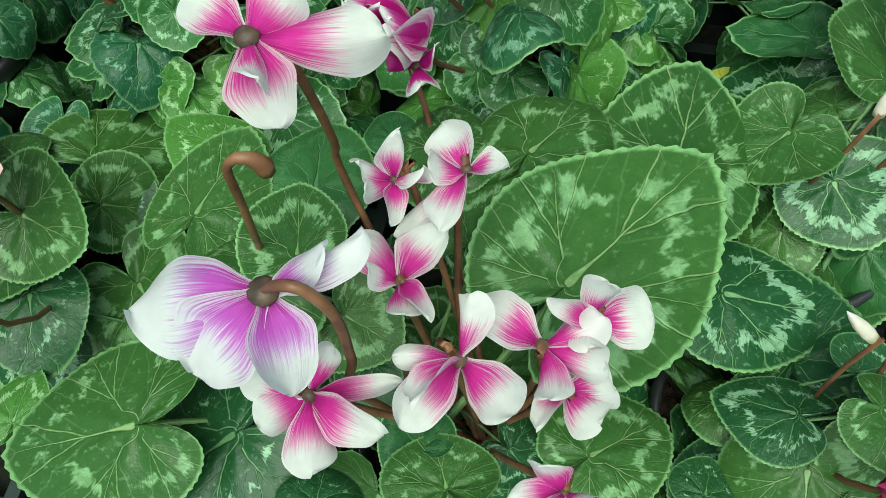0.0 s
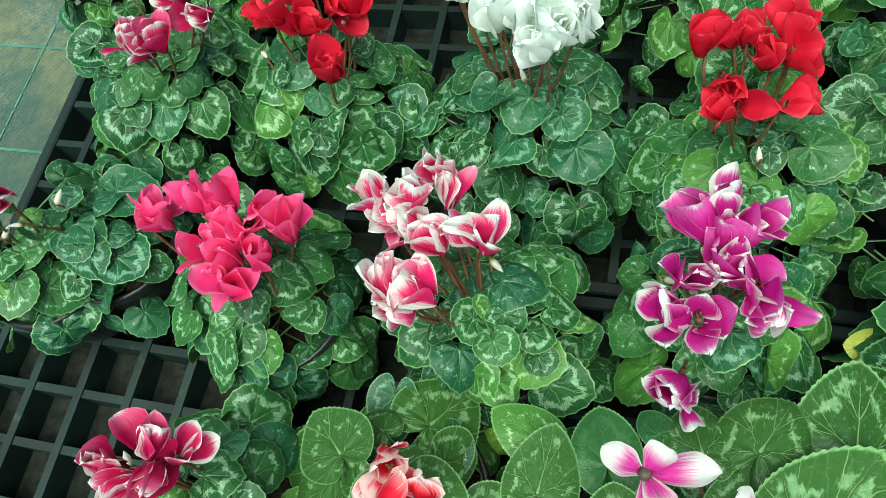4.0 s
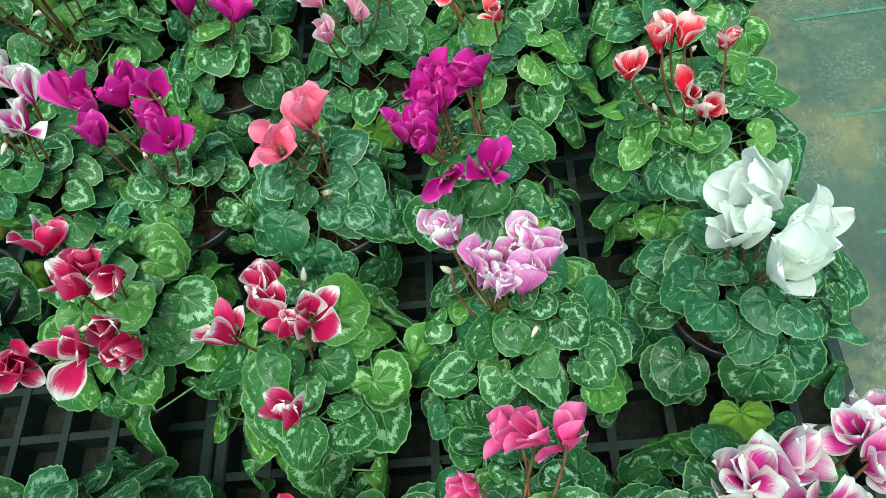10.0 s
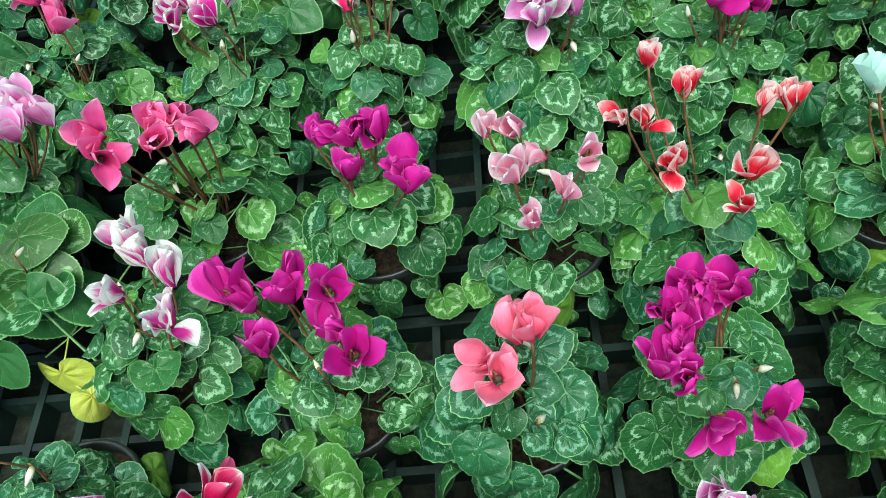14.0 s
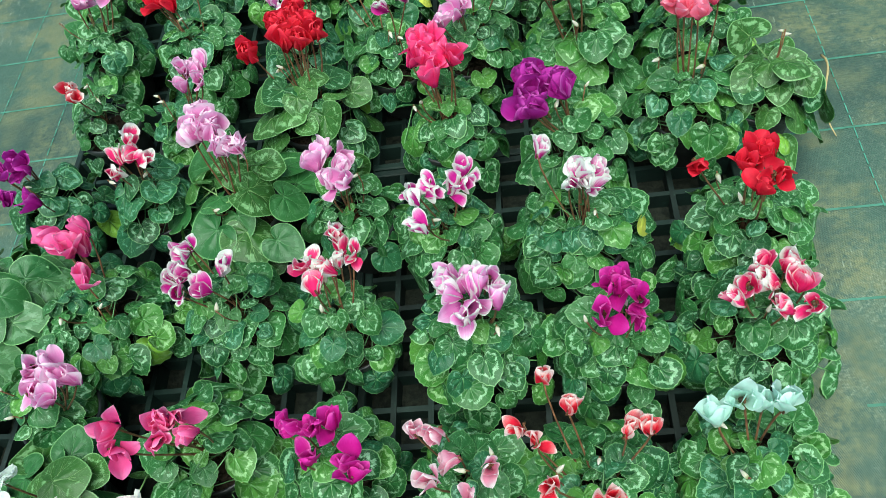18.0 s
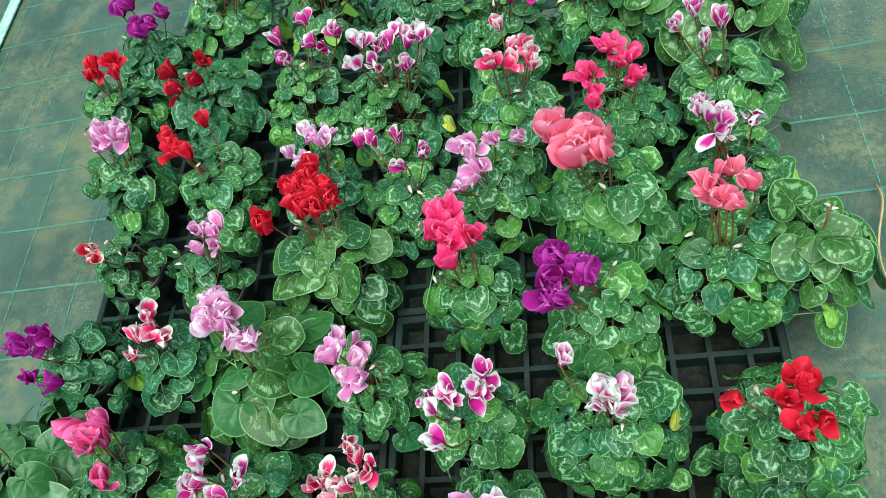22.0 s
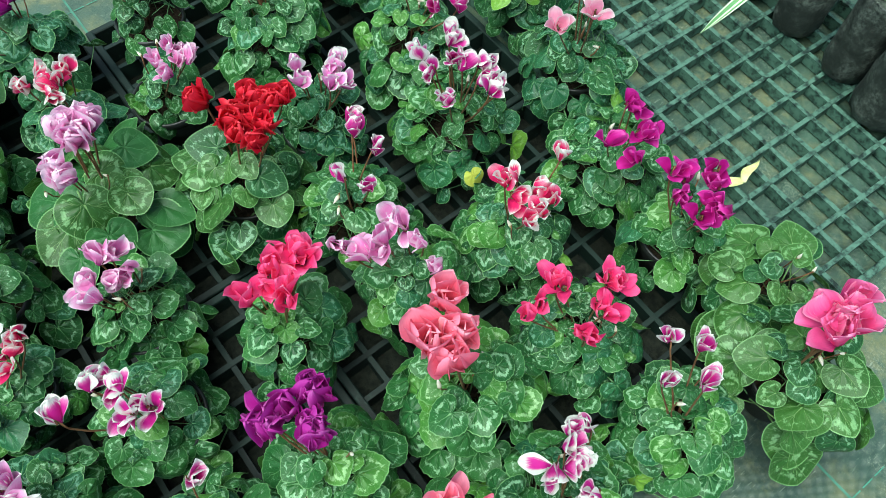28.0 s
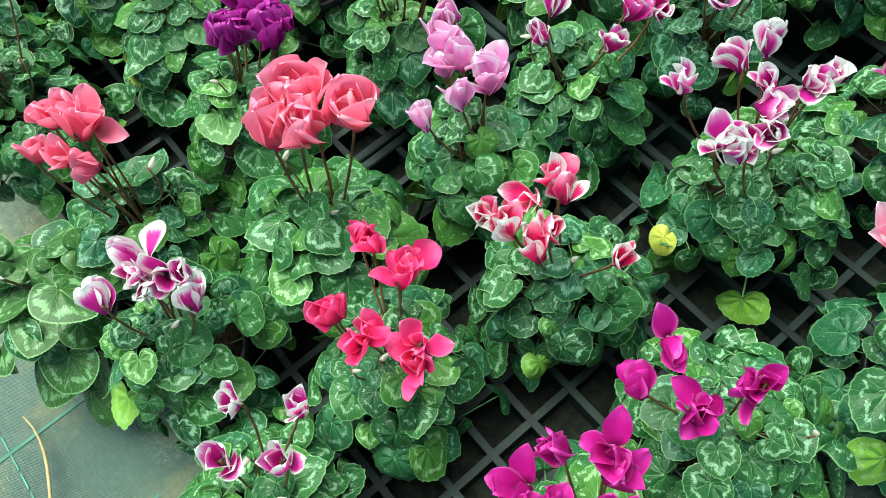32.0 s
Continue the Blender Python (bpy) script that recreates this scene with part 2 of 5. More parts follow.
def petal_material(name, base, middle, tip, edge, edge_from=0.62, streak=0.3, tip_from=0.55, edge_vary=0.4, aside=1.0, fibres=9.0):
    """Petal: base to tip along its length, an edge colour that runs inwards in streaks, fine lengthwise veins."""
    mat, tree, bsdf = nodes_of("petal_" + name, 0.55, 0.2)
    uv = tree.nodes.new("ShaderNodeUVMap")
    sep = tree.nodes.new("ShaderNodeSeparateXYZ")
    tree.links.new(uv.outputs[0], sep.inputs[0])
    s, w = sep.outputs[0], sep.outputs[1]
    vec, rnd = shifted(tree)
    m = tree.nodes.new("ShaderNodeCombineXYZ")
    put(tree, m.inputs[0], calc(tree, "MULTIPLY", w, fibres))
    put(tree, m.inputs[1], calc(tree, "MULTIPLY", s, 1.2))
    put(tree, m.inputs[2], calc(tree, "MULTIPLY", rnd, 50.0))
    lines = cloud(tree, m.outputs[0], 1.6, 3.0, 0.6)
    run = calc(tree, "MULTIPLY_ADD", calc(tree, "SUBTRACT", lines, 0.5), streak, s)
    col = blend(tree, ramp01(tree, run, 0.04, 0.30), base, middle)
    col = blend(tree, ramp01(tree, run, tip_from, tip_from + 0.35), col, tip)
    rim = calc(tree, "MAXIMUM", calc(tree, "MULTIPLY", calc(tree, "ABSOLUTE", w), aside), calc(tree, "POWER", s, 2.0))
    rim = calc(tree, "MULTIPLY_ADD", calc(tree, "SUBTRACT", lines, 0.5), streak * 1.6, rim)
    rim = calc(tree, "ADD", rim, calc(tree, "MULTIPLY", calc(tree, "SUBTRACT", rnd, 0.5), edge_vary))
    col = blend(tree, ramp01(tree, rim, edge_from, edge_from + 0.30), col, edge)
    shade = calc(tree, "MULTIPLY_ADD", cloud(tree, vec, 3.0, 4.0), 0.7, 0.62)
    g = tree.nodes.new("ShaderNodeCombineXYZ")
    for i in range(3):
        put(tree, g.inputs[i], shade)
    col = blend(tree, 0.6, col, g.outputs[0], "MULTIPLY")
    tree.links.new(col, bsdf.inputs["Base Color"])
    bump(tree, bsdf, lines, 0.35, 0.0006)
    trans = tree.nodes.new("ShaderNodeBsdfTranslucent")
    tree.links.new(col, trans.inputs["Color"])
    mix = tree.nodes.new("ShaderNodeMixShader")
    mix.inputs[0].default_value = 0.45
    tree.links.new(bsdf.outputs[0], mix.inputs[1])
    tree.links.new(trans.outputs[0], mix.inputs[2])
    tree.links.new(mix.outputs[0], tree.nodes["Material Output"].inputs["Surface"])
    return mat


WHITE = (0.80, 0.85, 0.78)
PETAL = {
    "red": petal_material("red", (0.28, 0.003, 0.012), (0.64, 0.009, 0.036), (0.76, 0.028, 0.062), (0.84, 0.08, 0.11), 0.88),
    "dark_red": petal_material("dark_red", (0.2, 0.004, 0.015), (0.45, 0.008, 0.03), (0.55, 0.02, 0.04), (0.62, 0.05, 0.07), 0.85),
    "rose": petal_material("rose", (0.48, 0.006, 0.10), (0.85, 0.040, 0.22), (0.90, 0.12, 0.32), (0.91, 0.24, 0.43), 0.88),
    "pink": petal_material("pink", (0.50, 0.015, 0.17), (0.81, 0.09, 0.32), (0.86, 0.20, 0.45), (0.89, 0.40, 0.58), 0.85),
    "coral": petal_material("coral", (0.6, 0.03, 0.12), (0.89, 0.18, 0.30), (0.91, 0.30, 0.43), (0.92, 0.5, 0.58), 0.9),
    "magenta": petal_material("magenta", (0.2, 0.003, 0.085), (0.54, 0.008, 0.26), (0.64, 0.03, 0.36), (0.72, 0.12, 0.47), 0.85),
    "purple": petal_material("purple", (0.15, 0.003, 0.10), (0.40, 0.010, 0.27), (0.47, 0.035, 0.36), (0.56, 0.12, 0.47), 0.85),
    "lilac": petal_material("lilac", (0.5, 0.04, 0.3), (0.78, 0.25, 0.56), (0.86, 0.47, 0.71), (0.88, 0.70, 0.81), 0.66),
    "pale_pink": petal_material("pale_pink", (0.7, 0.1, 0.25), (0.82, 0.3, 0.45), (0.85, 0.5, 0.6), (0.86, 0.72, 0.74), 0.68),
    "white": petal_material("white", (0.68, 0.76, 0.6), (0.77, 0.85, 0.77), (0.79, 0.87, 0.8), (0.8, 0.87, 0.81), 0.8, 0.1),
    "teal_white": petal_material("teal_white", (0.5, 0.66, 0.5), (0.56, 0.80, 0.70), (0.58, 0.82, 0.73), (0.66, 0.85, 0.78), 0.8, 0.1),
    "crimson_white": petal_material("crimson_white", (0.3, 0.004, 0.05), (0.56, 0.008, 0.10), (0.70, 0.10, 0.24), WHITE, 0.70, 0.4, 0.55, 0.5, 0.86),
    "pink_white": petal_material("pink_white", (0.5, 0.006, 0.09), (0.78, 0.022, 0.17), (0.86, 0.26, 0.40), WHITE, 0.57, 0.42, 0.55, 0.5, 0.84),
    "magenta_white": petal_material("magenta_white", (0.36, 0.006, 0.18), (0.62, 0.018, 0.31), (0.76, 0.22, 0.5), WHITE, 0.56, 0.3),
    "magenta_edge": petal_material("magenta_edge", (0.34, 0.005, 0.15), (0.58, 0.012, 0.27), (0.70, 0.10, 0.42), WHITE, 0.66, 0.35, 0.55, 0.45, 0.86),
    "red_white": petal_material("red_white", (0.5, 0.004, 0.02), (0.74, 0.015, 0.05), (0.84, 0.2, 0.22), (0.86, 0.7, 0.66), 0.52, 0.42, 0.5, 0.5, 0.8),
    "lilac_white": petal_material("lilac_white", (0.5, 0.06, 0.34), (0.78, 0.22, 0.57), (0.85, 0.45, 0.73), WHITE, 0.7, 0.35),
    "white_magenta": petal_material("white_magenta", (0.4, 0.01, 0.2), (0.66, 0.03, 0.32), (0.72, 0.36, 0.55), WHITE, 0.54, 0.4, 0.46),
    "feathered_magenta": petal_material("feathered_magenta", (0.36, 0.008, 0.17), (0.60, 0.03, 0.30), (0.70, 0.42, 0.54), (0.72, 0.77, 0.70), 0.22, 0.48, 0.32, 0.2, 0.42, 17.0),
    "feathered_violet": petal_material("feathered_violet", (0.34, 0.02, 0.26), (0.50, 0.09, 0.50), (0.56, 0.36, 0.64), (0.70, 0.75, 0.72), 0.17, 0.45, 0.30, 0.15, 0.42, 17.0),
    "bud": petal_material("bud", (0.35, 0.4, 0.16), (0.75, 0.74, 0.6), (0.84, 0.8, 0.74), WHITE, 0.8, 0.2),
}


def plain_material(name, low, high, scale, rough=0.6, spec=0.3, relief=0.3, dist=0.001):
    mat, tree, bsdf = nodes_of(name, rough, spec)
    vec, rnd = shifted(tree)
    n = cloud(tree, vec, scale, 5.0, 0.6)
    col = blend(tree, ramp01(tree, n, 0.3, 0.7), low, high)
    tree.links.new(col, bsdf.inputs["Base Color"])
    bump(tree, bsdf, n, relief, dist)
    return mat


STALK = plain_material("flower_stalk", (0.09, 0.04, 0.022), (0.21, 0.11, 0.05), 60, 0.45)
CALYX = plain_material("calyx", (0.035, 0.025, 0.02), (0.10, 0.07, 0.04), 150, 0.5)
POT = plain_material("pot_plastic", (0.008, 0.010, 0.010), (0.02, 0.024, 0.022), 30, 0.4, 0.45, 0.1)
SOIL = plain_material("soil", (0.012, 0.010, 0.007), (0.05, 0.038, 0.025), 160, 0.95, 0.1, 1.0, 0.006)
# Near-black soil colour with the shade between the pots painted in.
SOIL_SHADE = plain_material("soil_shade", (0.005, 0.008, 0.006), (0.018, 0.022, 0.015), 90, 0.85, 0.15, 0.8, 0.004)


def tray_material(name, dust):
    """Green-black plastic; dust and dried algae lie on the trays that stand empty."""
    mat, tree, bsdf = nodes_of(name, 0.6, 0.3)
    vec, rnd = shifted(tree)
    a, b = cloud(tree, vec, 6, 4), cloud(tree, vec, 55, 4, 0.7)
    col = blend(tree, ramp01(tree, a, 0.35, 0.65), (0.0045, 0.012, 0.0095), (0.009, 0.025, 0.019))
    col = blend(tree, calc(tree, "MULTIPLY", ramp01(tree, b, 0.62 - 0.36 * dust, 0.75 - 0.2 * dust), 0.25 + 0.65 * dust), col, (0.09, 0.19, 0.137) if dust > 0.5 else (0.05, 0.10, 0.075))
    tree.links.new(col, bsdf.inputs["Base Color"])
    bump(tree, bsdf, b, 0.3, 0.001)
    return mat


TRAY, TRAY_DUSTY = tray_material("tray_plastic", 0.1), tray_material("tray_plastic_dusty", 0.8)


def fabric_material():
    """Woven weed mat, dark green with grey-green algae and dust."""
    mat, tree, bsdf = nodes_of("weed_mat", 0.48, 0.5)
    co = tree.nodes.new("ShaderNodeTexCoord").outputs["Object"]
    sep = tree.nodes.new("ShaderNodeSeparateXYZ")
    tree.links.new(co, sep.inputs[0])
    weave = calc(tree, "MULTIPLY", calc(tree, "SINE", calc(tree, "MULTIPLY", sep.outputs[0], 2900.0)),
                 calc(tree, "SINE", calc(tree, "MULTIPLY", sep.outputs[1], 2300.0)))
    stretch = tree.nodes.new("ShaderNodeMapping")
    stretch.inputs["Scale"].default_value = (1.0, 0.5, 1.0)
    tree.links.new(co, stretch.inputs["Vector"])
    a, b, c = cloud(tree, co, 2.3, 6, 0.62), cloud(tree, co, 7.5, 6, 0.7), cloud(tree, stretch.outputs[0], 150, 4, 0.75)
    col = blend(tree, ramp01(tree, a, 0.32, 0.68), (0.016, 0.045, 0.032), (0.042, 0.096, 0.064))
    col = blend(tree, calc(tree, "MULTIPLY", ramp01(tree, b, 0.46, 0.66), calc(tree, "MULTIPLY_ADD", ramp01(tree, a, 0.34, 0.58), 0.6, 0.25)), col, (0.125, 0.14, 0.062))
    col = blend(tree, calc(tree, "MULTIPLY", ramp01(tree, c, 0.42, 0.8), 0.4), col, (0.12, 0.17, 0.115))
    col = blend(tree, calc(tree, "MULTIPLY", ramp01(tree, cloud(tree, co, 320, 2, 0.6), 0.69, 0.75), 0.35), col, (0.3, 0.36, 0.28))
    stain = calc(tree, "MULTIPLY", ramp01(tree, cloud(tree, co, 3.1, 7, 0.7), 0.50, 0.62), ramp01(tree, cloud(tree, co, 60, 5, 0.8), 0.36, 0.60))
    col = blend(tree, calc(tree, "MULTIPLY", stain, 0.42), col, (0.20, 0.21, 0.09))
    scuff = tree.nodes.new("ShaderNodeMapping")
    scuff.inputs["Scale"].default_value = (1.0, 0.16, 1.0)
    scuff.inputs["Rotation"].default_value = (0, 0, 0.9)
    tree.links.new(co, scuff.inputs["Vector"])
    scrape = calc(tree, "MULTIPLY", ramp01(tree, cloud(tree, scuff.outputs[0], 260, 3, 0.6), 0.60, 0.68), ramp01(tree, cloud(tree, co, 6.5, 3, 0.6), 0.56, 0.62))
    col = blend(tree, calc(tree, "MULTIPLY", scrape, 0.45), col, (0.36, 0.44, 0.33))
    dust = calc(tree, "MULTIPLY", ramp01(tree, cloud(tree, co, 5.0, 5, 0.65), 0.52, 0.64), ramp01(tree, cloud(tree, co, 210, 4, 0.75), 0.48, 0.62))
    col = blend(tree, calc(tree, "MULTIPLY", dust, 0.4), col, (0.3, 0.35, 0.25))
    col = blend(tree, calc(tree, "MULTIPLY", ramp01(tree, weave, -0.2, 0.9), 0.3), col, (0.01, 0.025, 0.018))
    tree.links.new(col, bsdf.inputs["Base Color"])
    bump(tree, bsdf, calc(tree, "ADD", weave, c), 0.4, 0.0008)
    return mat


FABRIC = fabric_material()
LINE = plain_material("mat_line", (0.04, 0.18, 0.12), (0.09, 0.30, 0.21), 22, 0.7)
BAND = plain_material("mat_band", (0.04, 0.13, 0.088), (0.07, 0.20, 0.14), 30, 0.7)
EDGE = plain_material("mat_edge_cord", (0.17, 0.36, 0.27), (0.34, 0.54, 0.43), 40, 0.7)
BAG, bag_tree, bag_bsdf = nodes_of("bag_plastic", 0.5, 0.4)
bag_vec = shifted(bag_tree)[0]
bag_dust = calc(bag_tree, "MULTIPLY", ramp01(bag_tree, cloud(bag_tree, bag_vec, 22, 5, 0.65), 0.38, 0.7), ramp01(bag_tree, cloud(bag_tree, bag_vec, 140, 3, 0.7), 0.3, 0.7))
bag_tree.links.new(blend(bag_tree, bag_dust, (0.018, 0.024, 0.020), (0.12, 0.15, 0.125)), bag_bsdf.inputs["Base Color"])
bump(bag_tree, bag_bsdf, cloud(bag_tree, bag_vec, 30, 3, 0.5), 0.7, 0.008)
PALE_LEAF = plain_material("pale_leaf", (0.42, 0.48, 0.16), (0.58, 0.62, 0.3), 60, 0.5, 0.3, 0.4)
DRY = plain_material("dry_stem", (0.24, 0.19, 0.08), (0.4, 0.33, 0.16), 50, 0.7)
STRIPE = plain_material("striped_blade_rim", (0.42, 0.5, 0.36), (0.6, 0.66, 0.52), 30, 0.5)
BLADE = plain_material("striped_blade", (0.06, 0.2, 0.06), (0.12, 0.3, 0.1), 30, 0.45)


# ---- mesh helpers ----
def mesh_of(name, bm, material, smooth=True):
    me = bpy.data.meshes.new(name)
    bm.to_mesh(me)
    bm.free()
    me.materials.append(material)
    if smooth:
        me.shade_smooth()
    return me


def child(name, me, parent, m=None, label=""):
    ob = new(name, me)
    ob.parent = parent
    if m is not None:
        ob.matrix_basis = m
    return tagged(ob, label)


def part(name, bm, material, parent, label="", smooth=True):
    return child(name, mesh_of(name, bm, material, smooth), parent, None, label)


def box(bm, x0, x1, y0, y1, z0, z1, bevel=0.0):
    vs = [bm.verts.new((x, y, z)) for z in (z0, z1) for y in (y0, y1) for x in (x0, x1)]
    fs = [bm.faces.new([vs[i] for i in q]) for q in ((0, 2, 3, 1), (4, 5, 7, 6), (0, 1, 5, 4), (2, 6, 7, 3), (0, 4, 6, 2), (1, 3, 7, 5))]
    if bevel:
        bmesh.ops.bevel(bm, geom=list({e for f in fs for e in f.edges}), offset=bevel, segments=1, affect="EDGES")


def lathe(bm, profile, n=28):
    rings = [[bm.verts.new((r * math.cos(2 * math.pi * i / n), r * math.sin(2 * math.pi * i / n), z)) for i in range(n)] for r, z in profile]
    for a, b in zip(rings, rings[1:]):
        for i in range(n):
            bm.faces.new((a[i], a[(i + 1) % n], b[(i + 1) % n], b[i]))
    return rings


def tube(bm, pts, radii, n=5):
    """A tapered tube along points."""
    rings = []
    for i, p in enumerate(pts):
        d = (pts[min(i + 1, len(pts) - 1)] - pts[max(i - 1, 0)]).normalized()
        x = d.orthogonal().normalized() if i == 0 else (x - d * x.dot(d)).normalized()
        y = d.cross(x)
        rings.append([bm.verts.new(p + (x * math.cos(2 * math.pi * k / n) + y * math.sin(2 * math.pi * k / n)) * radii[i]) for k in range(n)])
    for a, b in zip(rings, rings[1:]):
        for k in range(n):
            bm.faces.new((a[k], a[(k + 1) % n], b[(k + 1) % n], b[k]))
    bm.faces.new(rings[-1])
    bm.faces.new(rings[0][::-1])


def arc(p0, p1, p2, p3, n):
    out = []
    for i in range(n):
        t = i / (n - 1)
        out.append(p0 * (1 - t) ** 3 + p1 * (3 * t * (1 - t) ** 2) + p2 * (3 * t * t * (1 - t)) + p3 * t ** 3)
    return out


# ---- ground ----
MAT_TURN = -12.0
bm = bmesh.new()
N = 24
for i in range(N + 1):
    for j in range(N + 1):
        f = lambda k: math.copysign(abs(k / N * 2 - 1) ** 4, k - N / 2) * 300 + (k / N * 2 - 1) * 2.5
        x, y = f(i), f(j)
        bm.verts.new((x, y, 0))
bm.verts.ensure_lookup_table()
for i in range(N):
    for j in range(N):
        a = i * (N + 1) + j
        bm.faces.new([bm.verts[k] for k in (a, a + N + 1, a + N + 2, a + 1)])
ground = tagged(new("ground", mesh_of("ground", bm, FABRIC)), "dark green woven weed mat with algae stains", "ground", kind="structure")
ground.matrix_world = pose(0.4, 1.4, 0, 0, 0, MAT_TURN)


# ---- pieces of a cyclamen ----
def leaf_mesh(name, material, seg, rings, seed, wave, cup, pointed, stalk=1.2, pleat=0.016):
    """Heart-shaped scalloped leaf, stalk joint at the origin, tip towards +y, half-width about 0.5."""
    rng = random.Random(seed)
    bm = bmesh.new()
    uv = bm.loops.layers.uv.new("UVMap")
    ph = [rng.uniform(0, 6.28) for _ in range(4)]
    lop, fold = rng.uniform(-0.12, 0.12), rng.uniform(-0.12, 0.22)
    roll = rng.uniform(-0.02, 0.09)
    tag = {}

    def point(u, th):
        notch = 1 - 0.74 * math.exp(-(((math.pi - abs(th)) / 0.34) ** 2))
        tip = 0.5 * math.exp(-abs(th) / 0.42) + 0.5 * math.exp(-(th / 0.6) ** 2)
        r = 0.5 * (1 + 0.08 * math.cos(th) + pointed * tip - 0.10 * math.cos(2 * th)) * notch * (0.97 + 0.13 * math.cos(th))
        r *= 1 + 0.03 * math.sin(2 * th + ph[0]) + lop * math.sin(th) * 0.5
        if u > 0.97:
            r *= 1 + (0.020 if seg < 60 else 0.011) * math.cos(seg * th / 2 / 0.985)
        rr = r * u * (1 - 0.12 * abs(cup) * u * u)
        z = -cup * u * u * (0.75 + 0.25 * math.cos(2 * th + ph[1])) - roll * u ** 6
        z += wave * u ** 3 * (math.sin(2 * th + ph[2]) + 0.7 * math.sin(4 * th + ph[3]))
        z += fold * abs(math.sin(th)) * u * 0.5
        z += pleat * math.cos(2 * math.pi * th / 0.84 + math.pi) * math.sin(math.pi * min(u * 1.1, 1)) - 0.05 * math.exp(-(th / 0.2) ** 2) * u * cup
        z += 0.10 * notch * math.exp(-((math.pi - abs(th)) / 0.7) ** 2) * u
        return Vector((rr * math.sin(th), rr * math.cos(th), z))

    grid = []
    for u in rings:
        row = []
        for k in range(seg + 1):
            th = -math.pi * 0.985 + 2 * math.pi * 0.985 * k / seg
            v = bm.verts.new(point(u, th))
            tag[v] = (th / (2 * math.pi) + 0.5, u)
            row.append(v)
        grid.append(row)
    mid = bm.verts.new((0, 0, 0.0))
    tag[mid] = (0.5, 0.0)
    for k in range(seg):
        bm.faces.new((mid, grid[0][k + 1], grid[0][k]))
    for a, b in zip(grid, grid[1:]):
        for k in range(seg):
            bm.faces.new((a[k], a[k + 1], b[k + 1], b[k]))
    old = set(bm.faces)
    if stalk:
        pts = arc(Vector((0, 0, -0.01)), Vector((0, -0.1, -0.3)), Vector((0, -0.3 * stalk, -0.6 * stalk)), Vector((0, -0.5 * stalk, -stalk)), 4)
        tube(bm, pts, [0.022, 0.022, 0.024, 0.026], 3)
    for f in bm.faces:
        for loop in f.loops:
            loop[uv].uv = tag.get(loop.vert, (0.5, 0.01))
    bmesh.ops.recalc_face_normals(bm, faces=[f for f in bm.faces if f not in old])
    me = mesh_of(name, bm, material)
    co = np.empty(len(me.vertices) * 3, np.float32)
    me.vertices.foreach_get("co", co)
    me.attributes.new("cell", "FLOAT_VECTOR", "POINT").data.foreach_set("vector", co)
    return me


def joined_leaves(name, placed, rng):
    """One mesh of many leaves, each given as (mesh, matrix); every leaf keeps its own blade coordinates and seed."""
    me = bpy.data.meshes.new(name)
    co, cell, seed, start, corner, uvs, slot, looks = [], [], [], [], [], [], [], []
    nv = nl = 0
    for src, m in placed:
        if src.name not in LEAF_DATA:
            c, v = np.empty(len(src.vertices) * 3, np.float32), np.empty(len(src.loops), np.int32)
            p, u = np.empty(len(src.polygons), np.int32), np.empty(len(src.loops) * 2, np.float32)
            src.vertices.foreach_get("co", c)
            src.loops.foreach_get("vertex_index", v)
            src.polygons.foreach_get("loop_start", p)
            src.uv_layers[0].uv.foreach_get("vector", u)
            LEAF_DATA[src.name] = c.reshape(-1, 3), v, p, u
        c, v, p, u = LEAF_DATA[src.name]
        mat = np.array(m, np.float32)
        co.append(c @ mat[:3, :3].T + mat[:3, 3])
        cell.append(c)
        seed.append(np.full(len(c), rng.random(), np.float32))
        corner.append(v + nv)
        start.append(p + nl)
        uvs.append(u)
        if src.materials[0] not in looks:
            looks.append(src.materials[0])
        slot.append(np.full(len(p), looks.index(src.materials[0]), np.int32))
        nv, nl = nv + len(c), nl + len(v)
    me.vertices.add(nv)
    me.vertices.foreach_set("co", np.concatenate(co).ravel())
    me.loops.add(nl)
    me.loops.foreach_set("vertex_index", np.concatenate(corner))
    me.polygons.add(sum(len(p) for p in start))
    me.polygons.foreach_set("loop_start", np.concatenate(start))
    for look in looks:
        me.materials.append(look)
    me.polygons.foreach_set("material_index", np.concatenate(slot))
    me.uv_layers.new(name="UVMap").uv.foreach_set("vector", np.concatenate(uvs))
    me.attributes.new("cell", "FLOAT_VECTOR", "POINT").data.foreach_set("vector", np.concatenate(cell).ravel())
    me.attributes.new("seed", "FLOAT", "POINT").data.foreach_set("value", np.concatenate(seed))
    me.update(calc_edges=True)
    me.shade_smooth()
    return me


LEAF_DATA = {}


LEAVES = {}


def leaves_of(kind, fine):
    """Six or so leaf meshes of one look; fine ones for the large leaves."""
    if (kind, fine) not in LEAVES:
        out = []
        for i in range(8 if not fine else 6):
            seg, rings = ((120, (0.2, 0.4, 0.6, 0.8, 0.95, 1.0)) if fine else (40, (0.26, 0.5, 0.74, 0.91, 1.0)))
            out.append(leaf_mesh("leaf_" + kind, LEAF[kind], seg, rings, 11 * i + 3, (0.03, 0.065, 0.045, 0.085)[i % 4] * (0.6 if fine else 1), (0.16, 0.28, 0.06, 0.36, 0.22, -0.14, 0.30, 0.12)[i] * (0.7 if fine else 1),
                                 (0.30, 0.14, 0.42, 0.24)[i % 4] + (0.06 if fine else 0), 1.2, 0.010 if fine else 0.024))
        LEAVES[kind, fine] = out
    return LEAVES[kind, fine]


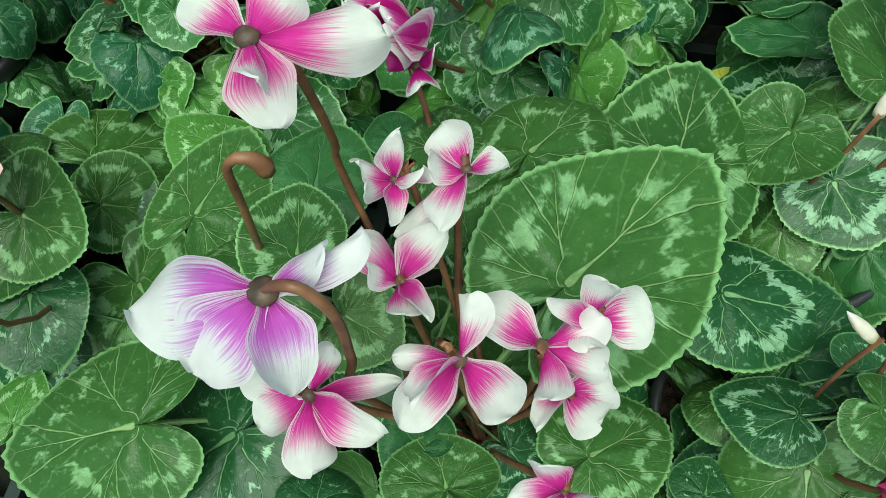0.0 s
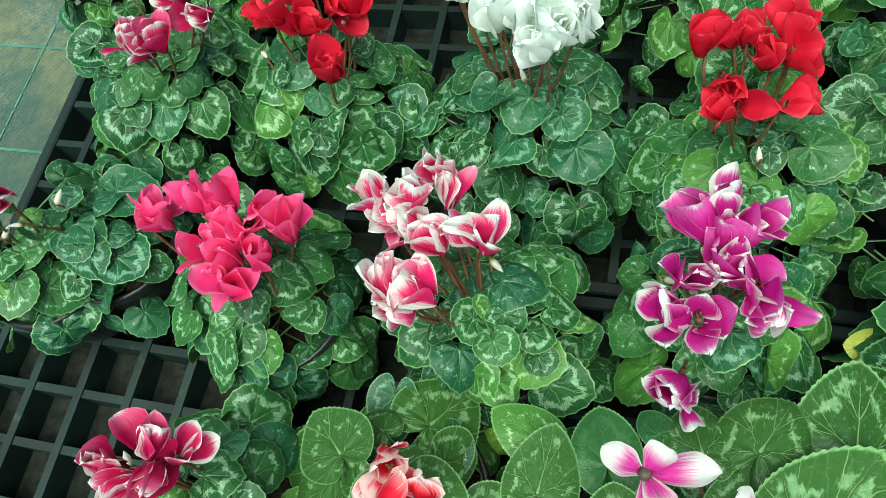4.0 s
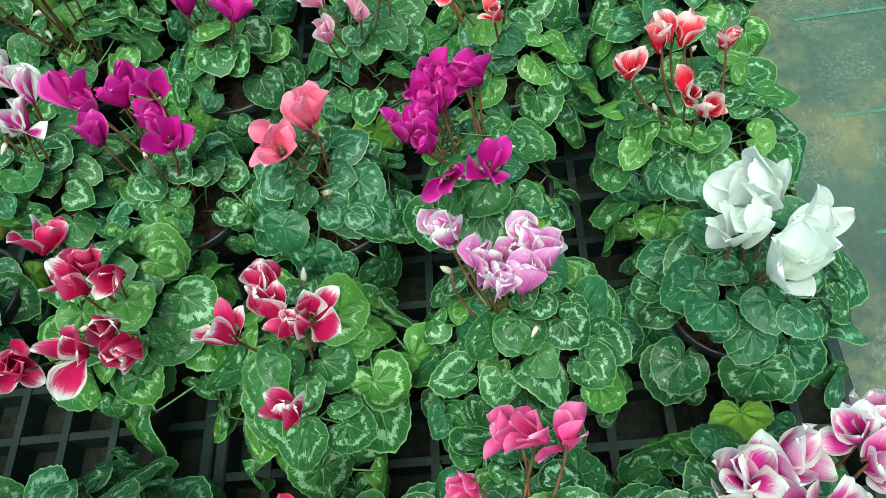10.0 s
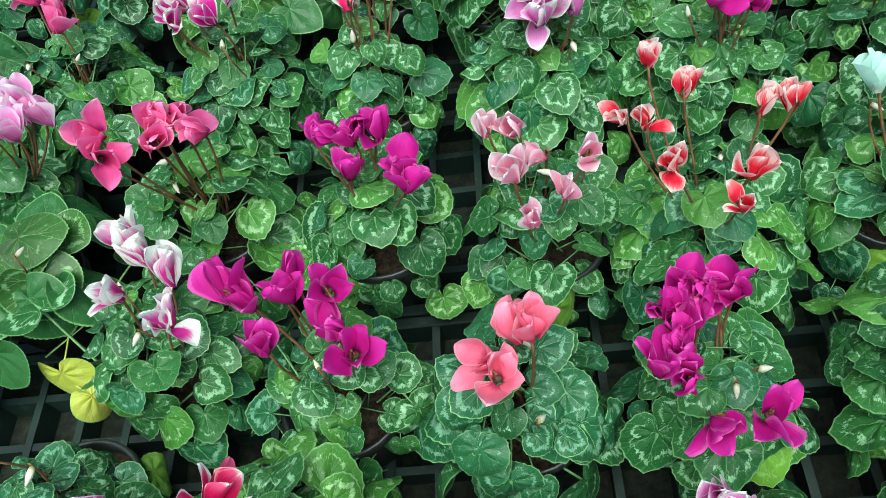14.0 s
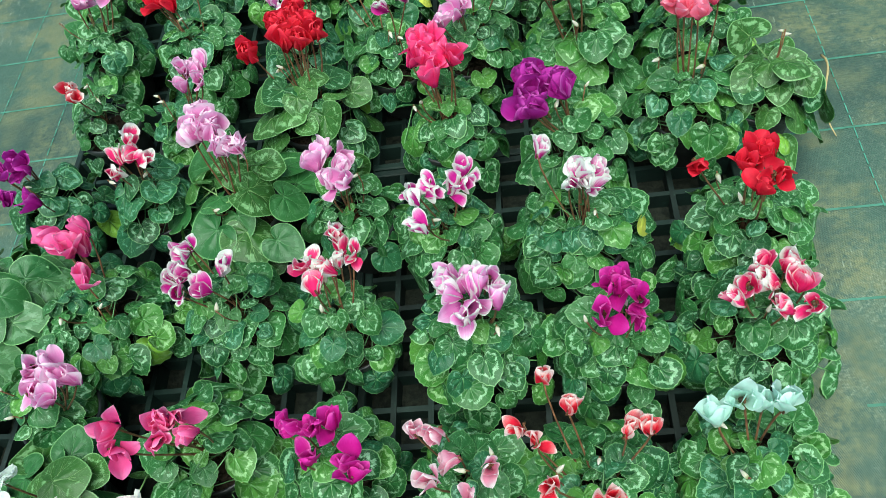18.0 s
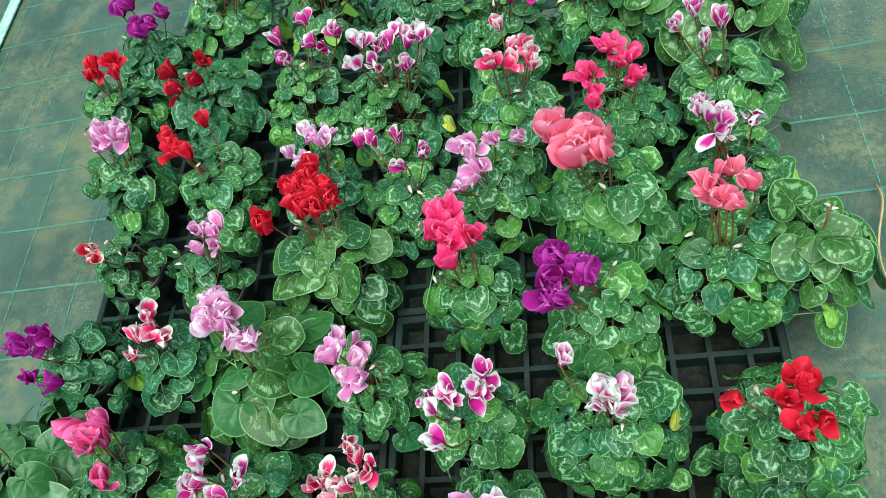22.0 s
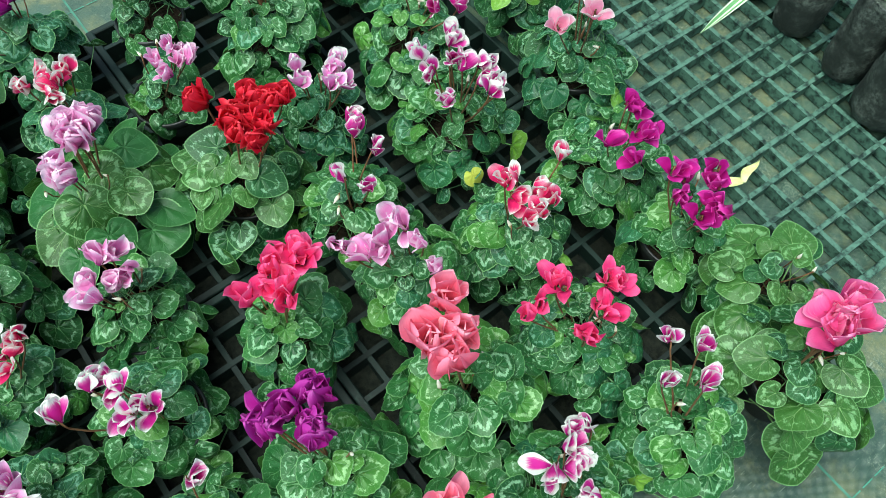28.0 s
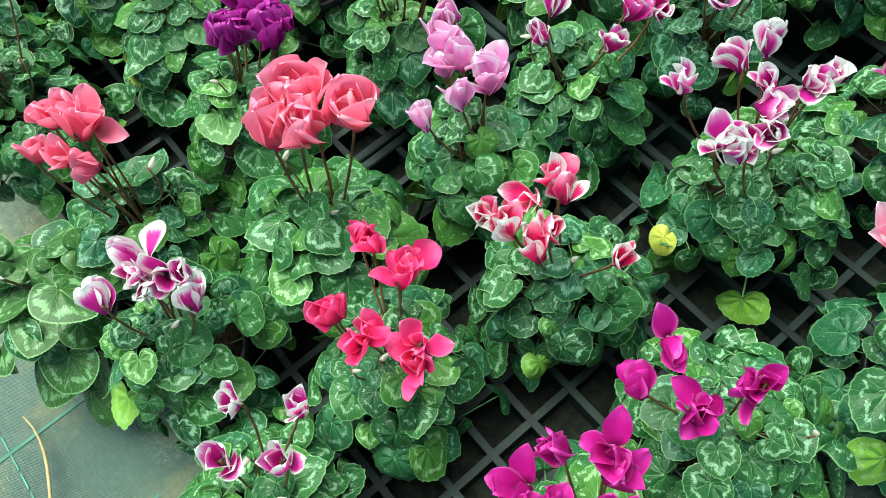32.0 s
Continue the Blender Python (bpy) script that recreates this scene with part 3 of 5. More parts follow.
def leaf_pose(x, y, z, azimuth, tilt, roll, size):
    """Tip towards the azimuth, tilted down by tilt, rolled about its length."""
    a, t = azimuth, radians(tilt)
    ay = Vector((math.cos(a) * math.cos(t), math.sin(a) * math.cos(t), -math.sin(t)))
    ax = Vector((math.sin(a), -math.cos(a), 0))
    az = ax.cross(ay)
    m = Matrix((ax, ay, az)).transposed().to_4x4()
    return Matrix.Translation((x, y, z)) @ m @ pose(0, 0, 0, 0, roll, 0) @ Matrix.Scale(size, 4)


def petal_mesh(name, material, seed, broad, twist, curl, bowl, ns=10, nw=8):
    """One petal, 1 long, base at the origin, rising along +z, its outer face towards +y."""
    rng = random.Random(seed)
    bm = bmesh.new()
    uv = bm.loops.layers.uv.new("UVMap")
    tag, grid = {}, []
    p1, p2 = rng.uniform(0, 6), rng.uniform(0, 6)
    for i in range(ns + 1):
        s = math.sin(0.5 * math.pi * i / ns) ** 1.1
        half = broad * (math.sqrt(max(0.0, 1 - ((s - 0.58) / 0.42) ** 2)) if s > 0.58 else 0.24 + 0.76 * math.sin(0.5 * math.pi * s / 0.58) ** 1.3)
        half = max(half, 0.012) * (1 + 0.05 * math.sin(6 * s + p1) + 0.04 * math.sin(13 * s + p2))
        row = []
        for k in range(nw + 1):
            w = 2 * k / nw - 1
            x = w * half
            y = curl * s * s + bowl * (w * w) * half + 0.05 * math.sin(4 * s + p1) * w + 0.045 * math.sin(8 * s + p2 + 0.8 * w) * w * w * s + 0.03 * math.sin(5 * w + p1) * s ** 3
            a = twist * (s - 0.1)
            v = bm.verts.new((x * math.cos(a) - y * math.sin(a) * 0.3, y * math.cos(a) + x * math.sin(a), s - 0.12 * abs(curl) * s * s))
            tag[v] = (s, w)
            row.append(v)
        grid.append(row)
    for a, b in zip(grid, grid[1:]):
        for k in range(nw):
            bm.faces.new((a[k], a[k + 1], b[k + 1], b[k]))
    for f in bm.faces:
        for loop in f.loops:
            loop[uv].uv = tag[loop.vert]
    return mesh_of(name, bm, material)


PETALS = {}


def petals_of(colour):
    if colour not in PETALS:
        PETALS[colour] = [petal_mesh("petal_" + colour, PETAL[colour], 7 * i + 1, (0.33, 0.38, 0.30, 0.41, 0.36)[i], (0.5, -0.3, 0.8, 0.2, -0.7)[i], (0.14, -0.10, 0.30, -0.24, 0.04)[i], (-0.75, -0.9, -0.2, -0.7, -0.5)[i]) for i in range(5)]
    return PETALS[colour]


def bud_mesh():
    bm = bmesh.new()
    uv = bm.loops.layers.uv.new("UVMap")
    prof = [(0.03, 0.0), (0.17, 0.1), (0.21, 0.3), (0.19, 0.55), (0.1, 0.82), (0.015, 1.0)]
    rings = lathe(bm, prof, 8)
    for k, ring in enumerate(rings):
        for j, v in enumerate(ring):
            a = 0.9 * prof[k][1]
            v.co.x, v.co.y = v.co.x * math.cos(a) - v.co.y * math.sin(a), v.co.x * math.sin(a) + v.co.y * math.cos(a)
            if j % 2:
                v.co.x, v.co.y = v.co.x * 0.85, v.co.y * 0.85
    for f in bm.faces:
        for loop in f.loops:
            loop[uv].uv = (loop.vert.co.z, 0.2)
    return mesh_of("bud", bm, PETAL["bud"])


BUD_MESH = bud_mesh()


def stem_mesh(a, b, lean, rng, thick=0.0016, hook=0.012, head=None):
    """Fleshy flower stalk from the crown a, over a small hook, down into the flower's base b."""
    bm = bmesh.new()
    top = b + Vector((lean.x, lean.y, 0)) * 0.004 + Vector((0, 0, hook))
    bend = Vector((rng.uniform(-0.012, 0.012), rng.uniform(-0.012, 0.012), 0))
    pts = arc(a, a + Vector((0, 0, 0.045)) + bend, top - Vector((0, 0, 0.05)) + bend, top, 7)
    pts += [top + (b - top) * 0.45 + Vector((lean.x, lean.y, 0)) * 0.005, b]
    tube(bm, pts, [thick * 1.25] * 3 + [thick] * 6, 5)
    done = set(bm.faces)
    if head is not None:
        for ring in lathe(bm, [(0.001, -0.35), (0.5, -0.3), (0.75, 0.0), (0.6, 0.45), (0.25, 0.7), (0.02, 0.75)], 7):
            for v in ring:
                v.co = head @ v.co
        for f in bm.faces:
            f.material_index = 0 if f in done else 1
    me = mesh_of("flower_stalk", bm, STALK)
    me.materials.append(CALYX)
    return me


def flower(plant, rng, p, crown, colour, size, flare=None, double=0):
    """A bloom: stalk (the part), with its calyx, and five swept-back petals on it; a double one has more petals inside."""
    lean = Vector((rng.uniform(-1, 1), rng.uniform(-1, 1), 0))
    away = math.atan2(p.y, p.x) + rng.uniform(-1.9, 1.9)
    axis = Vector((-math.sin(away), math.cos(away), 0))
    tilt = radians(rng.uniform(4, 24 if double else 48))
    p = p - Vector((math.cos(away), math.sin(away), 0)) * (0.5 * size * math.sin(tilt))
    head = Matrix.Translation(p) @ Matrix.Rotation(tilt, 4, axis) @ Matrix.Rotation(rng.uniform(0, 6.28), 4, "Z")
    flare = rng.uniform(-1, 15) if flare is None else flare * 0.75 - 1.5
    st = child("flower", stem_mesh(crown, p, lean, rng, 0.0009 + size * 0.014, 0.012, head @ Matrix.Scale(size * 0.14, 4)), plant)
    shapes = petals_of(colour)
    for k in range(5 + double):
        inner = k >= 5
        turned = 72 * k + rng.uniform(-14, 14) + (36 if inner else 0)
        out = flare + rng.uniform(-9, 13) - (8 if inner else -4 if double else 0)
        if not double and rng.random() < 0.12:
            out += rng.uniform(25, 65)
        m = head @ pose(0, 0, 0, 0, 0, turned) @ pose(0, size * (0.08 if inner else 0.12), -size * 0.1, -out, rng.uniform(-10, 10), rng.uniform(-22, 22))
        long = size * rng.uniform(0.88, 1.1) * (0.84 if inner else 1)
        child("petal", shapes[(1, 3, 1, 3, 4)[rng.randrange(5)] if double else rng.randrange(5)], st, m @ Matrix.Diagonal((long * (1.2 if double else 1), long, long, 1)))
    return st


def bud(plant, rng, p, crown, size=0.0145):
    st = child("flower_bud", stem_mesh(crown, p, Vector((0, 0, 0)), rng, 0.0011, 0.004), plant)
    m = Matrix.Translation(p) @ pose(0, 0, 0, rng.uniform(15, 130), 0, rng.uniform(0, 360)) @ Matrix.Scale(size * rng.uniform(0.75, 1.15), 4)
    child("bud", BUD_MESH, st, m, "pale pointed flower bud")


def pot_mesh():
    bm = bmesh.new()
    lathe(bm, [(0.012, 0.002), (0.044, 0.0), (0.046, 0.004), (0.0585, 0.088), (0.063, 0.089), (0.0645, 0.093), (0.0645, 0.101), (0.063, 0.103),
               (0.0605, 0.103), (0.059, 0.100), (0.057, 0.07), (0.044, 0.006), (0.012, 0.006)], 32)
    return mesh_of("pot", bm, POT)


def soil_mesh():
    bm = bmesh.new()
    rings = lathe(bm, [(0.058, 0.080), (0.045, 0.084), (0.03, 0.087), (0.015, 0.089), (0.001, 0.09)], 24)
    for ring in rings[1:]:
        for v in ring:
            v.co.z += 0.006 * noise.noise(v.co * 90)
    return mesh_of("soil", bm, SOIL)


POT_MESH, SOIL_MESH = pot_mesh(), soil_mesh()
TRAY_TOP = 0.045
STYLE = {  # leaf size, how many times over they cover the plant, leaf looks
    "m": (0.0445, 2.8, ("marbled", "marbled", "marbled", "bluish", "dark", "fresh")),
    "d": (0.046, 2.8, ("bluish", "bluish", "dark")),
    "f": (0.053, 2.9, ("fresh", "marbled", "marbled")),
    "s": (0.036, 1.8, ("marbled", "dark")),
    "l": (0.061, 2.6, ("broad", "broad", "dark")),
    "L": (0.078, 2.4, ("broad", "plain")),
    "p": (0.076, 2.5, ("sage", "sage", "plain")),
    "g": (0.056, 2.6, ("plain", "plain", "dark")),
}
COUNT = [0]


def cyclamen(words, x, y, spread, style, colour, blooms, size=0.036, buds=2, aged=(), flare=None, double=0):
    """A potted cyclamen: pot, soil, leaves in a dome and blooms at (dx, dy) or (dx, dy, z) from its middle."""
    COUNT[0] += 1
    rng = random.Random(500 + COUNT[0])
    plant = tagged(new("potted_cyclamen"), words, "potted plant", "cyclamens on the trays")
    plant.location = (x, y, TRAY_TOP)
    child("pot", POT_MESH, plant, None, "black plastic nursery pot")
    child("soil", SOIL_MESH, plant, None, "dark potting soil")
    leaf_size, cover, looks = STYLE[style]
    n = max(14, int(1.08 * cover * spread ** 2 * 3.14 / (0.72 * leaf_size ** 2)))
    top = 0.186
    turn = rng.uniform(0, 6.28)
    lower = []
    for i in range(n):
        k = (i + 0.6) / n
        rho = spread * 0.93 * math.sqrt(k) * rng.uniform(0.86, 1.12)
        az = turn + i * 2.39996 + rng.uniform(-0.25, 0.25)
        px, py = rho * math.cos(az), rho * math.sin(az)
        under = i % 8 in (1, 4, 6)
        z = top - 0.12 * k ** 1.6 + rng.uniform(-0.014, 0.016) - (0.026 if under else 0)
        size_i = leaf_size * rng.uniform(0.66, 1.36) * (0.74 + 0.34 * k)
        tilt = 4 + 60 * k ** 1.15 + rng.uniform(-24, 24)
        look_i = looks[rng.randrange(len(looks))]
        if k > 0.7 and leaf_size < 0.06 and rng.random() < 0.02:
            look_i = "lime"
        m = leaf_pose(px, py, z, az + rng.uniform(-0.75, 0.75), tilt, rng.uniform(-30, 30), size_i)
        mesh = leaves_of(look_i, leaf_size > 0.06)
        shape = mesh[rng.randrange(len(mesh))]
        if under:
            lower.append((shape, m))
        else:
            child("leaf", shape, plant, m)
    tagged(child("lower_leaves", joined_leaves("lower_leaves", lower, rng), plant), kind="stuff")
    for ax, ay, az, turned, down, wide, look_i in aged:
        mesh = leaves_of(look_i, True)
        child("leaf", mesh[rng.randrange(len(mesh))], plant, leaf_pose(ax, ay, az - TRAY_TOP, radians(turned), down, rng.uniform(-20, 20), wide), "large " + look_i + " leaf" if look_i == "yellow" else "")
    crown = Vector((0, 0, 0.09))
    for b in blooms:
        z = (b[2] if len(b) > 2 else 0.30 + rng.uniform(-0.012, 0.008)) - TRAY_TOP
        shift = size * 0.5
        flower(plant, rng, Vector((b[0], b[1], z - shift)), crown + Vector((b[0] * 0.12, b[1] * 0.12, 0)), colour, 1.11 * size * rng.uniform(0.88, 1.1), flare, double)
    for i in range(buds):
        a, r = rng.uniform(0, 6.28), spread * rng.uniform(0.15, 0.55)
        bud(plant, rng, Vector((r * math.cos(a), r * math.sin(a), rng.uniform(0.19, 0.225))), crown)
    return plant


# ---- woven lines of the mat ----
def mat_line(at, start, end, across, wide=0.0019):
    bm = bmesh.new()
    n = 80 if across else 1500
    prev = None
    for i in range(n + 1):
        s = start + (end - start) * i / n
        x, y = (s, at) if across else (at, s)
        row = []
        for d in (-wide / 2, wide / 2):
            px, py = (x, y + d) if across else (x + d, y)
            row.append(bm.verts.new((px, py, 0.0014 if across else 0.0022)))
        if prev and (across or i % 5):
            bm.faces.new((prev[0], row[0], row[1], prev[1]))
        prev = row
    return bm


for i in range(-2, 24):
    if -0.86 > -1.527 + 0.1655 * i or -1.527 + 0.1655 * i > 0.53:
        part("mat_line", mat_line(-1.527 + 0.1655 * i, -4.5, 4.5, False), LINE, ground)
for i in range(-14, 22):
    part("mat_line", mat_line(0.065 + 0.172 * i, -4.5, -0.86, True, 0.0045), BAND, ground)
    part("mat_line", mat_line(0.065 + 0.172 * i, 0.5, 4.5, True, 0.0045), BAND, ground)
bm = bmesh.new()
box(bm, -1.60, -1.562, 0.6, 4.5, 0.004, 0.012, 0.002)
part("mat_edge", bm, EDGE, ground, "pale green folded edge strip")


# ---- trays ----
def tray_bar(length, along_x, wide, z0, z1):
    bm = bmesh.new()
    if along_x:
        box(bm, 0, length, -wide / 2, wide / 2, z0, z1)
    else:
        box(bm, -wide / 2, wide / 2, 0, length, z0, z1)
    return bm


def tray(place, wide, deep, nu, nv, dusty):
    """Open lattice tray: a rim and crossing bars."""
    words = "empty dust-grey green plastic lattice tray on the mat" if dusty else "dark green plastic lattice tray lying on the mat"
    t = tagged(new("lattice_tray"), words, "tray", "lattice trays")
    t.matrix_world = place
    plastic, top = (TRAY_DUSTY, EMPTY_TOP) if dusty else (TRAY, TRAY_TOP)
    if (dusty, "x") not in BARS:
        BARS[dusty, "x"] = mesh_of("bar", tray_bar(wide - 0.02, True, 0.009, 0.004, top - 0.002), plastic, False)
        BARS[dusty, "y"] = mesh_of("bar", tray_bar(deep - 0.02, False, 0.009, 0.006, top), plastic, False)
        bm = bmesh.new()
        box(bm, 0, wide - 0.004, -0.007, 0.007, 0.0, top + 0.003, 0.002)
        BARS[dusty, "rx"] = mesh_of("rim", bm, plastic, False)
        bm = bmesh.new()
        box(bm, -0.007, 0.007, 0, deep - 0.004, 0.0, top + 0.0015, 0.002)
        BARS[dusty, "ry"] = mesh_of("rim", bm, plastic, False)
    for i in range(1, nv):
        child("bar", BARS[dusty, "x"], t, pose(0.01, deep * i / nv, 0))
    for i in range(1, nu):
        child("bar", BARS[dusty, "y"], t, pose(wide * i / nu, 0.01, 0))
    for y in (0.007, deep - 0.007):
        child("rim", BARS[dusty, "rx"], t, pose(0.002, y, 0))
    for x in (0.007, wide - 0.007):
        child("rim", BARS[dusty, "ry"], t, pose(x, 0.002, 0))
    return t


# Added soil sheet under the planted trays; its dark colour stands for gap shade.
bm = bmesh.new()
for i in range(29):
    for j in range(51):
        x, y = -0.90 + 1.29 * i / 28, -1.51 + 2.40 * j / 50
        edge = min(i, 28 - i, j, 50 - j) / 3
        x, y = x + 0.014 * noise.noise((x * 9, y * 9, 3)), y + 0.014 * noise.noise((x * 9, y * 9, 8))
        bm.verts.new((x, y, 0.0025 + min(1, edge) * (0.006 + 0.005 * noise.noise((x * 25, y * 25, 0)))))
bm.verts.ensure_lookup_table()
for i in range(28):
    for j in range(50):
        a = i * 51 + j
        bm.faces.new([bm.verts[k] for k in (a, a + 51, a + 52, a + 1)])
shade_sheet = tagged(new("spilled_soil", mesh_of("spilled_soil", bm, SOIL_SHADE)), "soil sheet on the mat under the trays, near-black to stand for shade", "soil", kind="stuff")
shade_sheet.matrix_world = pose(0.4, 1.4, 0, 0, 0, -12)

BARS = {}
EMPTY_TOP = 0.032
CELL = 0.0597
SIDE = 11 * CELL
for i in range(2):
    for j in range(4):
        tray(pose(0.4, 1.4, 0, 0, 0, -12) @ pose(-0.912 + (SIDE + 0.003) * i, -1.752 + (SIDE + 0.003) * j, 0), SIDE, SIDE, 11, 11, False)
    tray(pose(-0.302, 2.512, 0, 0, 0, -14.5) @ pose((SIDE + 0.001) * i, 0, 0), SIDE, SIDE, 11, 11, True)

# ---- cyclamens ----
cyclamen("potted cyclamen with deep purple flowers and dark bluish-green leaves", -0.231, 2.453, 0.104, "d", "purple", [(0.005, 0.038), (0.056, -0.038), (0.034, -0.060), (0.090, -0.030), (-0.014, 0.035, 0.302), (0.032, -0.035, 0.296)], 0.036, double=3)
cyclamen("potted cyclamen with red flowers and silver-marbled green leaves", -0.046, 2.490, 0.121, "m", "red", [(0.034, 0.010, 0.325), (0.092, -0.016, 0.325), (0.073, -0.064, 0.325), (0.017, -0.031, 0.325), (0.161, -0.110, 0.325), (-0.012, 0.006, 0.325), (0.047, 0.006, 0.314), (0.091, -0.031, 0.323), (0.063, -0.060, 0.317)], 0.031, flare=14)
WHITE_PLANT = cyclamen("potted cyclamen with white flowers and silver-marbled green leaves", 0.181, 2.419, 0.098, "m", "white", [(-0.033, 0.017, 0.340), (0.012, -0.035, 0.340), (-0.007, -0.065, 0.340), (0.129, -0.132, 0.340), (0.110, -0.159, 0.340), (-0.013, 0.030, 0.346), (0.017, -0.020, 0.326), (0.009, -0.076, 0.327)], 0.037, flare=26, aged=[(0.062, -0.061, 0.200, 20, 50, 0.042, "lime"), (0.013, -0.079, 0.170, -90, 40, 0.042, "lime"), (0.057, 0.143, 0.200, 90, -35, 0.110, "bluish")])
cyclamen("potted cyclamen with pale pink flowers and dark bluish-green leaves", 0.387, 2.315, 0.112, "d", "pale_pink", [(-0.006, -0.032, 0.355), (0.018, -0.013, 0.355), (0.039, -0.067, 0.355), (0.019, -0.121, 0.355), (-0.014, -0.018, 0.345), (0.009, -0.002, 0.348)], 0.031)
cyclamen("potted cyclamen with magenta flowers and silver-marbled green leaves", 0.554, 2.179, 0.111, "m", "magenta", [(0.005, -0.008, 0.320), (0.056, -0.037, 0.320), (0.026, -0.077, 0.320), (0.062, -0.086, 0.320), (0.014, -0.015, 0.320), (0.047, -0.030, 0.311)], 0.031)
cyclamen("potted cyclamen with magenta-purple flowers and silver-marbled green leaves", 0.720, 2.138, 0.092, "m", "magenta", [(-0.004, 0.001, 0.330), (-0.044, -0.035, 0.330), (0.019, -0.043, 0.330), (0.031, -0.074, 0.330), (-0.017, -0.066, 0.330), (0.005, -0.013, 0.325), (-0.038, -0.017, 0.319), (0.035, -0.052, 0.335)], 0.036)
cyclamen("potted cyclamen with broad marbled leaves and no open flowers", 0.872, 2.131, 0.108, "l", "pink", [], 0.031)
cyclamen("potted cyclamen with pink flowers and broad marbled leaves", 0.975, 2.045, 0.124, "l", "pink", [(-0.025, 0.016, 0.365), (-0.007, -0.012, 0.365), (-0.049, -0.018, 0.365), (-0.025, -0.041, 0.365), (-0.019, 0.037, 0.355), (-0.024, -0.013, 0.363), (-0.028, -0.012, 0.357)], 0.043, flare=14)
cyclamen("potted cyclamen with red flowers and silver-marbled green leaves", -0.320, 2.322, 0.090, "m", "red", [(0.036, -0.018, 0.320), (0.081, -0.022, 0.320), (0.090, -0.066, 0.320), (0.051, -0.057, 0.320), (0.024, -0.030, 0.308), (0.078, -0.032, 0.314)], 0.031, flare=14)
cyclamen("potted cyclamen with dark red flowers and dark bluish-green leaves", -0.090, 2.257, 0.111, "d", "dark_red", [(-0.033, -0.039), (-0.026, -0.080), (0.042, -0.028), (0.031, -0.089), (-0.031, -0.021, 0.290), (-0.016, -0.076, 0.301)], 0.031)
cyclamen("potted cyclamen with white-edged magenta flowers and silver-marbled green leaves", 0.122, 2.163, 0.098, "m", "magenta_edge", [(-0.000, 0.028, 0.320), (0.053, 0.060, 0.320), (0.010, -0.040, 0.320), (0.068, -0.006, 0.320), (0.118, -0.006, 0.320), (0.089, -0.039, 0.320)], 0.031, flare=12)
cyclamen("potted cyclamen with magenta and white flowers and silver-marbled green leaves", 0.301, 2.070, 0.112, "m", "magenta_white", [(-0.008, 0.003, 0.350), (0.020, -0.026, 0.350), (0.062, -0.001, 0.350), (0.102, -0.035, 0.350), (-0.030, -0.053, 0.350), (0.059, -0.092, 0.350), (0.004, -0.072, 0.350), (-0.021, 0.013, 0.350), (0.033, -0.013, 0.347), (0.073, -0.014, 0.338), (0.095, -0.020, 0.347)], 0.031, flare=14, aged=[(0.090, -0.052, 0.128, 0, 45, 0.036, "yellow")])
cyclamen("potted cyclamen with white-edged pink flowers and silver-marbled green leaves", 0.517, 1.961, 0.103, "m", "pink_white", [(0.031, 0.000, 0.330), (-0.013, -0.016, 0.330), (0.051, -0.035, 0.330), (0.017, -0.033, 0.330), (0.017, 0.066, 0.330), (0.048, -0.007, 0.321), (-0.016, -0.030, 0.334), (0.050, -0.052, 0.328)], 0.031, flare=10)
cyclamen("potted cyclamen with rose-pink flowers and silver-marbled green leaves", 0.701, 1.882, 0.103, "m", "rose", [(-0.008, 0.041), (0.024, -0.005), (-0.051, -0.009), (-0.057, -0.053), (0.021, -0.046), (0.003, 0.047, 0.287), (0.009, -0.002, 0.295), (-0.062, -0.014, 0.305), (-0.063, -0.069, 0.299), (0.007, -0.047, 0.288), (0.006, 0.051, 0.288)], 0.030)
cyclamen("potted cyclamen with magenta and white flowers and silver-marbled green leaves", 0.887, 1.859, 0.100, "m", "magenta_white", [(-0.089, 0.027, 0.330), (-0.047, 0.049, 0.330), (-0.020, 0.013, 0.330), (-0.058, -0.017, 0.330)], 0.031, flare=14)
cyclamen("potted cyclamen with lilac flowers and silver-marbled green leaves", -0.285, 2.093, 0.094, "m", "lilac", [(0.032, 0.004, 0.320), (0.068, -0.003, 0.320), (0.050, -0.025, 0.320), (0.085, -0.026, 0.320), (0.025, -0.014, 0.308), (0.081, -0.001, 0.319)], 0.034)
cyclamen("potted cyclamen with red flowers and silver-marbled green leaves", -0.076, 2.000, 0.105, "m", "red", [(-0.027, 0.015, 0.315), (-0.017, -0.005, 0.315), (0.036, 0.045, 0.315), (-0.037, 0.035, 0.315), (-0.038, 0.010, 0.308), (0.001, -0.010, 0.302)], 0.031, flare=14)
cyclamen("potted cyclamen with white and lilac flowers and dark bluish-green leaves", 0.130, 1.915, 0.079, "d", "lilac_white", [(0.015, 0.050), (0.048, 0.006), (-0.009, -0.011), (0.031, 0.023), (0.024, 0.038, 0.290), (0.061, 0.020, 0.287), (0.002, -0.021, 0.287)], 0.031)
cyclamen("potted cyclamen with white-edged magenta flowers and silver-marbled green leaves", 0.298, 1.828, 0.095, "m", "magenta_edge", [(-0.051, 0.069), (-0.027, 0.050), (0.013, 0.052), (0.004, -0.026), (0.053, -0.016)], 0.031, flare=12)
